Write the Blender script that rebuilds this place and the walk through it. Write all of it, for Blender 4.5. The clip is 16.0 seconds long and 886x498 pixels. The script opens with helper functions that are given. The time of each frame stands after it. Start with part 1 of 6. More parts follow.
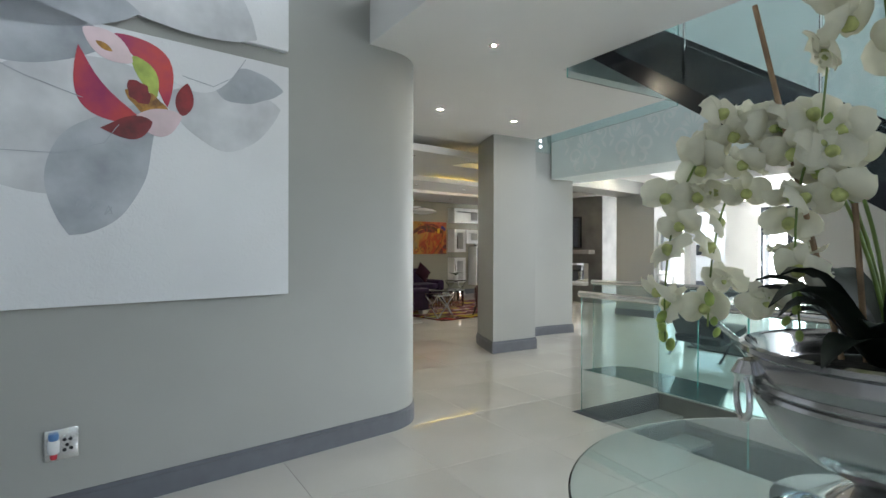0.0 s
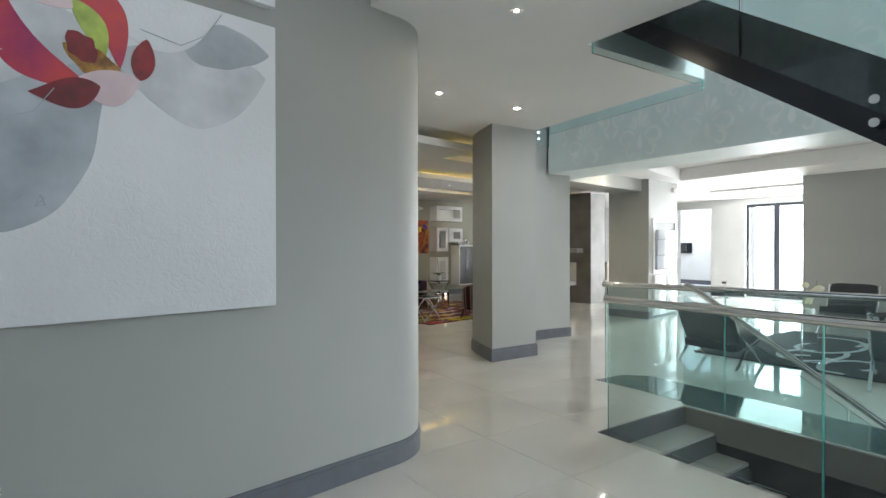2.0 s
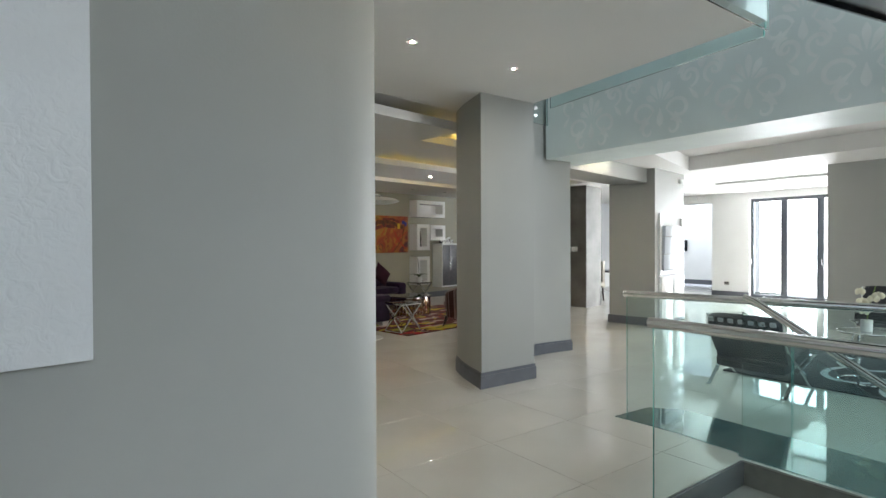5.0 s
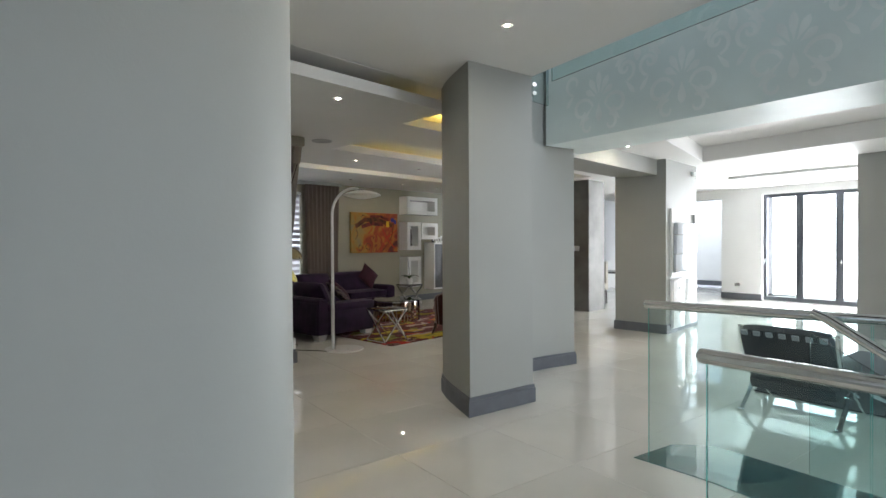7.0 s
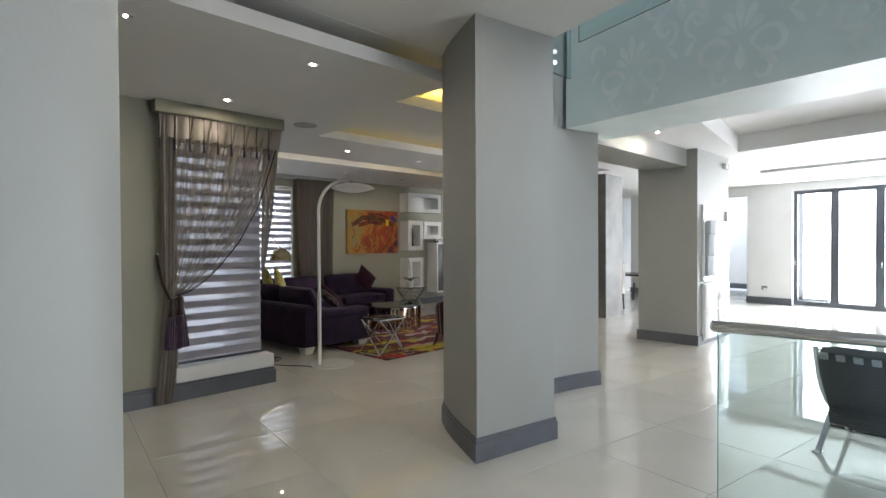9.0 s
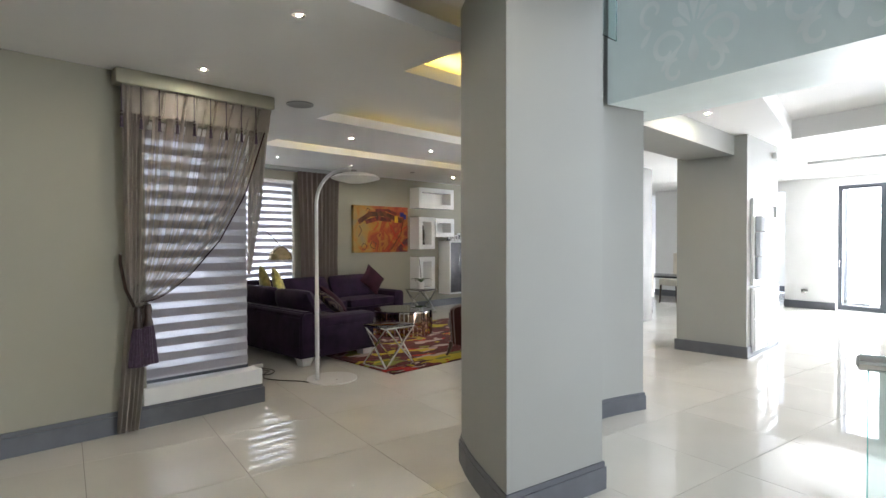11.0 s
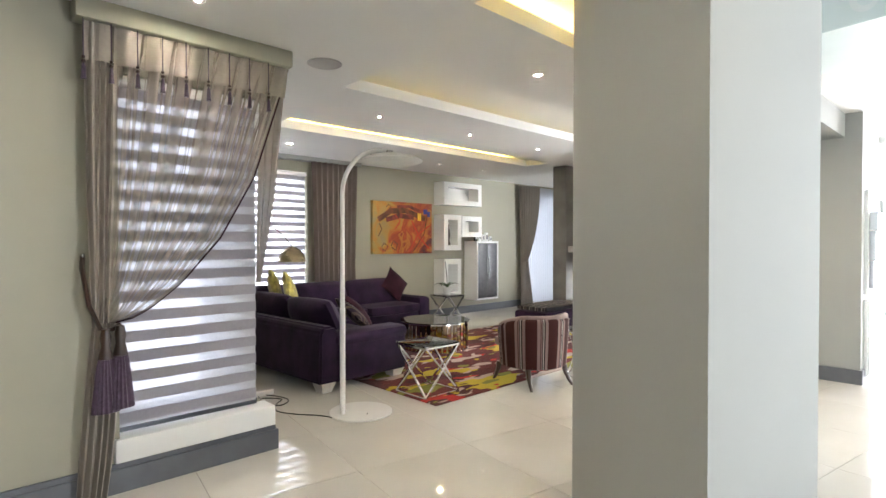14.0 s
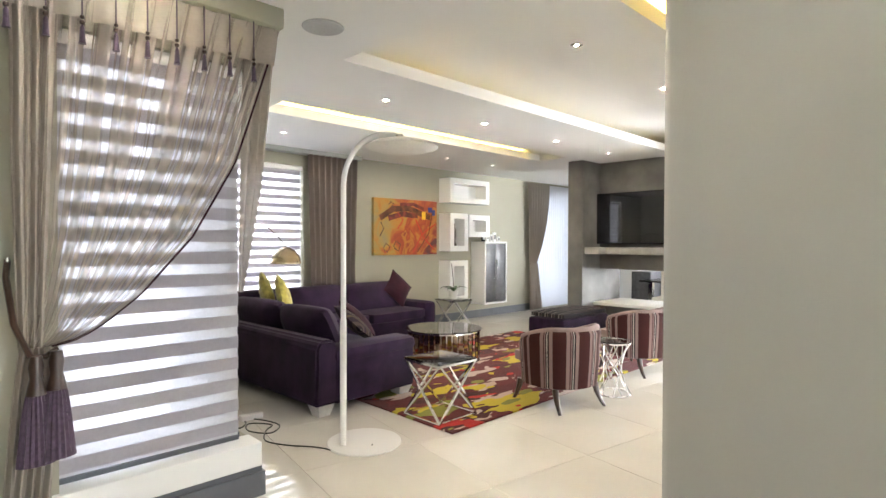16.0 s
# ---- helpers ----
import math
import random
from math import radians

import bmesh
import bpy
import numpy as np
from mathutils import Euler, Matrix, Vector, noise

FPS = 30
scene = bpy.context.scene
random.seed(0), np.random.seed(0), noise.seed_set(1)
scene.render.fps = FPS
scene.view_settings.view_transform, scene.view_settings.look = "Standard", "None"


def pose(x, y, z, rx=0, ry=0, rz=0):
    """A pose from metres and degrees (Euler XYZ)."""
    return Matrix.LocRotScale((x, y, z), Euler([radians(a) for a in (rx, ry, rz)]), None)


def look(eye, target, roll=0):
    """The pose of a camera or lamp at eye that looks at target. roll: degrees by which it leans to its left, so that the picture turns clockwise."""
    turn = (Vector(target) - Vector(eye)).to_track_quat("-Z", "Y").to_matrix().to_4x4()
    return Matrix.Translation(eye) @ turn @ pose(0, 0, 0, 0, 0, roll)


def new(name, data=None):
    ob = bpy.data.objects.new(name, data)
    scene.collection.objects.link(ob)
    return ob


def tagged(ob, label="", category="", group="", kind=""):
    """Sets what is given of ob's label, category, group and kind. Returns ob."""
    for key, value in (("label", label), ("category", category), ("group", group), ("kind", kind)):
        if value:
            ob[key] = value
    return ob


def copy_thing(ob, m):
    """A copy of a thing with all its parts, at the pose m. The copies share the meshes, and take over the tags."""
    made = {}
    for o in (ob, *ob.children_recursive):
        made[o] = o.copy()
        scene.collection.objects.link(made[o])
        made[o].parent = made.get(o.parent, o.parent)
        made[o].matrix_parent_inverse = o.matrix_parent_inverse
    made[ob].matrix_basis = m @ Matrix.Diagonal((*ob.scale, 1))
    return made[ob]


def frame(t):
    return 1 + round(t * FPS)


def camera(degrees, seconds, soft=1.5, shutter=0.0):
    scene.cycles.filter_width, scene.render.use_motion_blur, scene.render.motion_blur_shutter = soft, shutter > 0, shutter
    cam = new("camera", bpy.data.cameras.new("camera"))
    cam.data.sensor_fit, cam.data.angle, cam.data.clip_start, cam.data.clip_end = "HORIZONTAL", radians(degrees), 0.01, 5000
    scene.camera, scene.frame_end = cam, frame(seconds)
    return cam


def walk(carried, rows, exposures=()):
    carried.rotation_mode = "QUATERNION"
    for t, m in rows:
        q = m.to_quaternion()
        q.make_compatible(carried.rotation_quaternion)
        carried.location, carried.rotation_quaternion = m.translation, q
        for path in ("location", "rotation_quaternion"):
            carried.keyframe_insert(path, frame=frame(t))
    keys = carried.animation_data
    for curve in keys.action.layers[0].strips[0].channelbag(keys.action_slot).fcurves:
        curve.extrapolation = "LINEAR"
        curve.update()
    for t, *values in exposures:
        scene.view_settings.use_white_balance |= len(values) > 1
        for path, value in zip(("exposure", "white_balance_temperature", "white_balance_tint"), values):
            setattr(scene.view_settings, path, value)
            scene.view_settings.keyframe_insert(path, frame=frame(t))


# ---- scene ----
cam = camera(78.83, 16.0)
EXPOSURES = [(0.0, -0.60, 6080, 7), (4.0, -0.74, 6080, 7), (7.0, -0.80, 6000, 8), (9.0, -0.80, 5930, 9), (11.5, -0.16, 5960, 10), (14.0, 0.40, 6060, 10), (15.0, 0.52, 6100, 10), (16.0, 0.80, 6160, 10)]
PATH = [
    (0.0, 1.105, -0.665, 1.483, -0.24, -0.13, -31.89),
    (0.5, 1.087, -0.499, 1.475, -0.22, -0.04, -32.89),
    (1.0, 1.093, -0.329, 1.487, -0.32, -0.07, -33.61),
    (1.5, 1.134, -0.173, 1.481, -0.36, 0.08, -34.25),
    (2.0, 1.203, 0.026, 1.491, -0.37, 0.09, -34.84),
    (2.5, 1.284, 0.194, 1.497, -0.47, 0.10, -35.45),
    (3.0, 1.421, 0.394, 1.501, -0.49, 0.14, -35.91),
    (3.5, 1.564, 0.581, 1.505, -0.47, 0.23, -36.13),
    (4.0, 1.715, 0.767, 1.505, -0.52, 0.22, -36.28),
    (6.5, 2.540, 1.590, 1.499, -0.65, 0.35, -36.89),
    (7.0, 2.710, 1.761, 1.499, -0.68, 0.34, -36.80),
    (7.5, 2.864, 1.927, 1.494, -0.62, 0.35, -36.67),
    (8.0, 2.997, 2.121, 1.492, -0.66, 0.34, -36.56),
    (8.5, 3.149, 2.303, 1.503, -0.66, 0.26, -36.39),
    (9.0, 3.308, 2.500, 1.502, -0.70, 0.30, -36.24),
    (11.5, 3.842, 3.417, 1.492, -0.86, 0.13, -34.77),
    (12.0, 3.897, 3.642, 1.484, -0.84, 0.12, -34.54),
    (12.5, 3.930, 3.846, 1.481, -0.80, 0.04, -34.50),
    (13.0, 3.975, 4.043, 1.473, -0.82, 0.01, -34.48),
    (13.5, 4.023, 4.258, 1.475, -0.73, 0.02, -34.53),
    (14.0, 4.072, 4.438, 1.480, -0.73, -0.01, -34.62),
    (14.5, 4.120, 4.624, 1.494, -0.71, -0.07, -34.77),
    (15.0, 4.190, 4.775, 1.485, -0.74, -0.08, -34.81),
    (15.5, 4.268, 4.945, 1.496, -0.73, -0.13, -34.92),
    (16.0, 4.336, 5.099, 1.485, -0.72, -0.17, -34.93),
]
walk(cam, [(t, pose(x, y, z, 90 + pitch, roll, yaw)) for t, x, y, z, pitch, roll, yaw in PATH], EXPOSURES)

# ---- world and light ----
world = bpy.data.worlds.new("world")
scene.world = world
world.use_nodes = True
wn = world.node_tree.nodes
sky = wn.new("ShaderNodeTexSky")
sky.sky_type = "NISHITA"
sky.sun_disc = False
sky.sun_elevation, sky.sun_rotation = radians(55), radians(120)
world.node_tree.links.new(sky.outputs[0], wn["Background"].inputs[0])
wn["Background"].inputs[1].default_value = 0.12

sun_data = bpy.data.lights.new("sun", "SUN")
sun_data.energy, sun_data.angle, sun_data.color = 3.0, radians(0.6), (1.0, 0.95, 0.88)
sun = new("sun", sun_data)
sun.matrix_world = look((0, 0, 0), (-0.5, 0.28, -0.82))

B_DEG = 9.4
MB = pose(5.25, 8.31, 0, 0, 0, B_DEG)          # frame of the living room: u along the window wall, v into the room
ID = Matrix.Identity(4)


def area(name, m, sx, sy, watts, color=(1, 1, 1)):
    d = bpy.data.lights.new(name, "AREA")
    d.shape, d.size, d.size_y, d.energy, d.color = "RECTANGLE", sx, sy, watts, color
    ob = new(name, d)
    ob.matrix_world = m
    return ob


# ---- materials ----
def mat(name, base, rough=0.5, metal=0.0, var=0.06, scale=6.0, bump=0.0, bump_scale=40.0, second=None, fine=0.0, coat=0.0, sheen=0.0):
    m = bpy.data.materials.new(name)
    m.use_nodes = True
    nt = m.node_tree
    n, l = nt.nodes, nt.links
    p = n["Principled BSDF"]
    p.inputs["Roughness"].default_value = rough
    p.inputs["Metallic"].default_value = metal
    p.inputs["Coat Weight"].default_value = coat
    p.inputs["Sheen Weight"].default_value = sheen
    co = n.new("ShaderNodeTexCoord")
    nz = n.new("ShaderNodeTexNoise")
    nz.inputs["Scale"].default_value, nz.inputs["Detail"].default_value = scale, 6
    l.new(co.outputs["Object"], nz.inputs["Vector"])
    ramp = n.new("ShaderNodeValToRGB")
    lo = [max(0, c * (1 - var * 2)) for c in base]
    hi = list(second) if second else [min(1, c * (1 + var)) for c in base]
    ramp.color_ramp.elements[0].color, ramp.color_ramp.elements[1].color = (*lo, 1), (*hi, 1)
    ramp.color_ramp.elements[0].position, ramp.color_ramp.elements[1].position = 0.3, 0.7
    l.new(nz.outputs["Fac"], ramp.inputs[0])
    l.new(ramp.outputs[0], p.inputs["Base Color"])
    if fine:
        mr = n.new("ShaderNodeMapRange")
        mr.inputs["To Min"].default_value, mr.inputs["To Max"].default_value = max(0, rough - fine), rough + fine
        n2 = n.new("ShaderNodeTexNoise")
        n2.inputs["Scale"].default_value = scale * 3
        l.new(co.outputs["Object"], n2.inputs["Vector"])
        l.new(n2.outputs["Fac"], mr.inputs[0])
        l.new(mr.outputs[0], p.inputs["Roughness"])
    if bump:
        nb = n.new("ShaderNodeTexNoise")
        nb.inputs["Scale"].default_value, nb.inputs["Detail"].default_value = bump_scale, 4
        l.new(co.outputs["Object"], nb.inputs["Vector"])
        bp = n.new("ShaderNodeBump")
        bp.inputs["Strength"].default_value, bp.inputs["Distance"].default_value = bump, 0.01
        l.new(nb.outputs["Fac"], bp.inputs["Height"])
        l.new(bp.outputs["Normal"], p.inputs["Normal"])
    return m


def glass_mat(name, color, rough=0.0, ior=1.45):
    m = bpy.data.materials.new(name)
    m.use_nodes = True
    p = m.node_tree.nodes["Principled BSDF"]
    p.inputs["Base Color"].default_value = (*color, 1)
    p.inputs["Roughness"].default_value, p.inputs["IOR"].default_value = rough, ior
    p.inputs["Transmission Weight"].default_value = 1.0
    return m


def glow(name, color, strength):
    m = bpy.data.materials.new(name)
    m.use_nodes = True
    p = m.node_tree.nodes["Principled BSDF"]
    p.inputs["Base Color"].default_value = (*color, 1)
    p.inputs["Emission Color"].default_value = (*color, 1)
    p.inputs["Emission Strength"].default_value = strength
    return m


M_WALL = mat("plaster_paint", (0.345, 0.350, 0.328), 0.55, var=0.02, scale=1.2, bump=0.05, bump_scale=90, fine=0.05)
M_CEIL = mat("ceiling_paint", (0.80, 0.79, 0.77), 0.7, var=0.015, scale=0.8, bump=0.03, bump_scale=70)
M_WHITE = mat("white_paint", (0.8, 0.8, 0.79), 0.45, var=0.015, scale=2, bump=0.02, bump_scale=60)
M_GLOSSW = mat("white_lacquer", (0.82, 0.82, 0.81), 0.18, var=0.01, scale=3, coat=0.4)
M_BASE = mat("baseboard_grey", (0.115, 0.122, 0.14), 0.42, var=0.06, scale=8, bump=0.04, bump_scale=60)
M_DARKWALL = mat("dark_plaster", (0.16, 0.155, 0.145), 0.6, var=0.18, scale=2.2, bump=0.08, bump_scale=35)
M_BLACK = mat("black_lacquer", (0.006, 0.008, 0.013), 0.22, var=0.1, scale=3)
# the wall paint again, with the living room's warm light put into its colour
M_WALLWARM = mat("plaster_paint_warm_lit", (0.315, 0.300, 0.232), 0.55, var=0.02, scale=1.2, bump=0.05, bump_scale=90, fine=0.05)
M_CHROME = mat("chrome", (0.82, 0.82, 0.83), 0.08, 1.0, var=0.01, scale=5, fine=0.03)
M_RAIL = mat("polished_steel", (0.70, 0.69, 0.67), 0.13, 1.0, var=0.03, scale=9, fine=0.04)
M_STEEL = mat("brushed_steel", (0.62, 0.62, 0.62), 0.24, 1.0, var=0.04, scale=12, fine=0.08)
M_BRASS = mat("antique_brass", (0.5, 0.42, 0.27), 0.22, 1.0, var=0.05, scale=10, fine=0.06)
M_GLASS = glass_mat("green_glass", (0.80, 0.925, 0.92))
M_CLEAR = glass_mat("clear_glass", (0.97, 0.985, 0.98))
M_EDGE = mat("glass_edge", (0.10, 0.45, 0.39), 0.12, var=0.12, scale=6, coat=0.5)
M_FRAME = mat("grey_aluminium", (0.10, 0.11, 0.125), 0.35, 0.6, var=0.03, scale=10)
M_VELVET = mat("purple_velvet", (0.020, 0.008, 0.027), 0.85, var=0.25, scale=5, bump=0.12, bump_scale=160, sheen=0.03)
M_VELVET.node_tree.nodes["Principled BSDF"].inputs["Specular IOR Level"].default_value = 0.2
M_LEATHER = mat("black_leather", (0.013, 0.015, 0.02), 0.38, var=0.15, scale=14, bump=0.12, bump_scale=120)
M_WOOD = mat("dark_wood", (0.035, 0.017, 0.011), 0.3, var=0.25, scale=12)
M_TILE = mat("porcelain_tile", (0.62, 0.60, 0.55), 0.008, var=0.025, scale=1.3, second=(0.66, 0.64, 0.59))
M_TILE.node_tree.nodes["Principled BSDF"].inputs["IOR"].default_value = 1.78
M_GROUT = mat("grout", (0.20, 0.19, 0.17), 0.8, var=0.1, scale=20)
M_LAMP = glow("lamp_disc", (1.0, 0.84, 0.62), 5000.0)
M_COVE = glow("cove_strip", (1.0, 0.68, 0.14), 30.0)
M_SCREEN = mat("tv_screen", (0.008, 0.008, 0.012), 0.06, var=0.05, scale=2, coat=0.6)
M_MINT = mat("damask_wallpaper", (0.78, 0.855, 0.835), 0.5, var=0.03, scale=2)


# ---- mesh helpers ----
def box(bm, x0, x1, y0, y1, z0, z1, m=None, bevel=0.0):
    vs = [bm.verts.new((x, y, z)) for x in (x0, x1) for y in (y0, y1) for z in (z0, z1)]
    fs = [bm.faces.new([vs[i] for i in q]) for q in ((0, 1, 3, 2), (4, 6, 7, 5), (0, 4, 5, 1), (2, 3, 7, 6), (0, 2, 6, 4), (1, 5, 7, 3))]
    if bevel:
        es = list({e for f in fs for e in f.edges})
        r = bmesh.ops.bevel(bm, geom=es, offset=bevel, segments=2, affect="EDGES", profile=0.5)
        vs = list({v for f in r["faces"] for v in f.verts} | {v for v in vs if v.is_valid})
    if m is not None:
        bmesh.ops.transform(bm, matrix=m, verts=vs)
    return vs


def prism(bm, pts, z0, z1):
    a = [bm.verts.new((x, y, z0)) for x, y in pts]
    b = [bm.verts.new((x, y, z1)) for x, y in pts]
    n = len(pts)
    bm.faces.new(a[::-1])
    bm.faces.new(b)
    for i in range(n):
        bm.faces.new((a[i], a[(i + 1) % n], b[(i + 1) % n], b[i]))


def tube(bm, pts, r, seg=10, closed=False, flat=None):
    """A round bar along pts. flat: (half width, half height) for a flat bar."""
    pts = [Vector(p) for p in pts]
    n = len(pts)
    rings = []
    up = Vector((0, 0, 1))
    for i, p in enumerate(pts):
        a = pts[(i - 1) % n] if closed or i else p
        b = pts[(i + 1) % n] if closed or i < n - 1 else p
        d = (b - a).normalized()
        if abs(d.dot(up)) > 0.97 and i == 0:
            up = Vector((1, 0, 0))
        s = d.cross(up)
        if s.length < 1e-4:
            s = d.orthogonal()
        s.normalize()
        up = s.cross(d).normalized()
        rad = r[i] if isinstance(r, (list, tuple)) else r
        if flat:
            rings.append([bm.verts.new(p + s * (flat[0] * x) + up * (flat[1] * y)) for x, y in ((-1, -1), (1, -1), (1, 1), (-1, 1))])
        else:
            rings.append([bm.verts.new(p + (s * math.cos(k * math.tau / seg) + up * math.sin(k * math.tau / seg)) * rad) for k in range(seg)])
    m = len(rings[0])
    for i in range(n if closed else n - 1):
        a, b = rings[i], rings[(i + 1) % n]
        for k in range(m):
            bm.faces.new((a[k], a[(k + 1) % m], b[(k + 1) % m], b[k]))
    if not closed:
        bm.faces.new(rings[0][::-1])
        bm.faces.new(rings[-1])


def lathe(bm, prof, seg=32, at=(0, 0, 0), start=0.0, sweep=math.tau):
    """Turns (radius, height) pairs round the z axis."""
    full = abs(sweep - math.tau) < 1e-6
    cols = []
    for k in range(seg if full else seg + 1):
        a = start + sweep * k / seg
        cols.append([bm.verts.new((at[0] + r * math.cos(a), at[1] + r * math.sin(a), at[2] + z)) for r, z in prof])
    n = len(cols)
    for k in range(n if full else n - 1):
        a, b = cols[k], cols[(k + 1) % n]
        for i in range(len(prof) - 1):
            try:
                bm.faces.new((a[i], b[i], b[i + 1], a[i + 1]))
            except ValueError:
                pass
    bmesh.ops.remove_doubles(bm, verts=[v for c in cols for v in c], dist=1e-5)


def ribbon(bm, pts, z0, z1, th):
    """A strip of thickness th along the open line pts, on its right-hand side, from z0 to z1."""
    pts = [Vector(p) for p in pts]
    out = []
    for i, p in enumerate(pts):
        d1 = (p - pts[i - 1]).normalized() if i else (pts[1] - p).normalized()
        d2 = (pts[i + 1] - p).normalized() if i < len(pts) - 1 else d1
        n1, n2 = Vector((d1.y, -d1.x)), Vector((d2.y, -d2.x))
        nn = (n1 + n2).normalized()
        out.append(p + nn * (th / max(0.3, nn.dot(n1))))
    for i in range(len(pts) - 1):
        prism(bm, [pts[i], out[i], out[i + 1], pts[i + 1]], z0, z1)


def mesh(bm, name, material, smooth=40):
    bmesh.ops.recalc_face_normals(bm, faces=bm.faces[:])
    if smooth:
        lim = radians(smooth)
        for f in bm.faces:
            f.smooth = True
        for e in bm.edges:
            if len(e.link_faces) != 2 or e.calc_face_angle(0) > lim:
                e.smooth = False
    me = bpy.data.meshes.new(name)
    bm.to_mesh(me)
    bm.free()
    me.materials.append(material)
    return me


def part(name, bm, material, parent, label="", smooth=40):
    ob = new(name, mesh(bm, name, material, smooth))
    ob.parent = parent
    if label:
        tagged(ob, label)
    return ob


def thing(name, m, label, category, group=""):
    e = new(name)
    e.empty_display_size = 0.2
    e.matrix_world = m
    return tagged(e, label, category, group)


def single(name, bm, material, m, label, category, group="", kind="", smooth=40):
    ob = new(name, mesh(bm, name, material, smooth))
    ob.matrix_world = m
    return tagged(ob, label, category, group, kind)


def structure(name, bm, material, label, category="wall", m=ID, smooth=30):
    return single(name, bm, material, m, label, category, kind="structure", smooth=smooth)


def arc(cx, cy, r, a0, a1, n=12):
    return [(cx + r * math.cos(radians(a0 + (a1 - a0) * i / n)), cy + r * math.sin(radians(a0 + (a1 - a0) * i / n))) for i in range(n + 1)]


def XY(u, v):
    p = MB @ Vector((u, v, 0))
    return (p.x, p.y)


def wall_u(bm, u0, u1, v0, v1, z0, z1, openings):
    """A wall along u between v0 and v1, with openings (ua, ub, za, zb) through it."""
    u = u0
    for a, b, za, zb in sorted(openings):
        if a > u:
            box(bm, u, a, v0, v1, z0, z1)
        if za > z0:
            box(bm, a, b, v0, v1, z0, za)
        if zb < z1:
            box(bm, a, b, v0, v1, zb, z1)
        u = b
    if u < u1:
        box(bm, u, u1, v0, v1, z0, z1)


# ---- the large structure ----
LC, HC, TOP = 2.828, 3.05, 6.0        # living room ceiling, hall ceiling, ceiling of the double height

# the wall with the large paintings: long, with a rounded end
AW = [(-9.0, -4.66), (-3.02, -4.66)] + arc(-3.02, -4.20, 0.46, -90, 0)[1:] + [(-2.56, -2.30), (-9.0, -2.30)]
bm = bmesh.new()
prism(bm, AW, 0, TOP)
structure("wall_rounded", bm, M_WALL, "pale grey plastered wall with a rounded end", m=MB)
bm = bmesh.new()
ribbon(bm, AW[:-1], 0, 0.125, 0.014)
ribbon(bm, AW[:-1], 0.125, 0.15, 0.009)
structure("baseboard_rounded", bm, M_BASE, "dark grey baseboard following the rounded wall", "baseboard", MB)

# the window wall of the living room and the walls that close it
W1 = (-0.96, -0.16, 0.31, 2.48)
bm = bmesh.new()
wall_u(bm, -9.0, 0.0, 0.0, 0.30, 0, LC + 0.3, [(W1[0], 0.0, W1[2], W1[3])])
structure("wall_window", bm, M_WALLWARM, "pale greige plastered wall with a tall window", m=MB)
bm = bmesh.new()
ribbon(bm, [(-9.0, 0.0), (0.0, 0.0), (0.0, 0.3)], 0, 0.14, 0.035)
ribbon(bm, [(-9.0, 0.0), (0.0, 0.0), (0.0, 0.3)], 0.14, 0.17, 0.02)
structure("baseboard_window", bm, M_BASE, "dark grey baseboard under the window wall", "baseboard", MB)
bm = bmesh.new()
for a, b, za, zb in ((0.3, 1.35, 0, 0.31), (0.3, 1.35, 2.48, LC + 0.3), (1.35, 4.45, 0, LC + 0.3)):
    box(bm, -0.30, 0.0, a, b, za, zb)
structure("wall_living_side", bm, M_WALLWARM, "pale greige plastered wall beside the sofa", m=MB)
W2 = (1.2, 2.68, 0.45, 2.61)
W3 = (8.38, 9.9, 0.05, 2.6)
bm = bmesh.new()
wall_u(bm, 0.0, 14.0, 4.15, 4.45, 0, LC + 0.3, [W2, W3])
structure("wall_far", bm, M_WALLWARM, "pale greige plastered wall behind the sofa with two windows", m=MB)
bm = bmesh.new()
ribbon(bm, [(0.0, 4.15), (8.38, 4.15)], 0, 0.15, 0.02)
structure("baseboard_far", bm, M_BASE, "dark grey baseboard along the far wall", "baseboard", MB)

# chimney wall with a see-through fireplace
bm = bmesh.new()
box(bm, 6.9, 7.6, -0.32, 0.10, 0, LC + 0.2)
box(bm, 6.9, 7.6, 0.10, 1.68, 1.045, LC + 0.2)
box(bm, 6.9, 7.6, 0.10, 1.68, 0, 0.45)
box(bm, 6.34, 7.6, 1.68, 1.95, 0, LC + 0.2)
structure("wall_chimney", bm, M_DARKWALL, "dark grey textured chimney wall with a see-through fireplace", m=MB)

# column between hall and living room
COL = [(5.652, 5.318), (6.412, 5.31), (6.56, 6.18), (6.18, 6.22)] + [(6.10, 6.22), (6.03, 6.19), (5.97, 6.13), (5.93, 6.05), (5.866, 5.92), (5.803, 5.765), (5.738, 5.58)]
bm = bmesh.new()
prism(bm, COL, 0, HC + 0.2)
structure("column_hall", bm, M_WALL, "pale grey plastered column between the hall and the living room", "column")
bm = bmesh.new()
ribbon(bm, [COL[2]] + [COL[1]] + [COL[0]] + COL[:2:-1] + [COL[2]], 0, 0.135, -0.02)
ribbon(bm, [COL[2]] + [COL[1]] + [COL[0]] + COL[:2:-1] + [COL[2]], 0.135, 0.165, -0.012)
structure("baseboard_column", bm, M_BASE, "dark grey baseboard round the column", "baseboard")

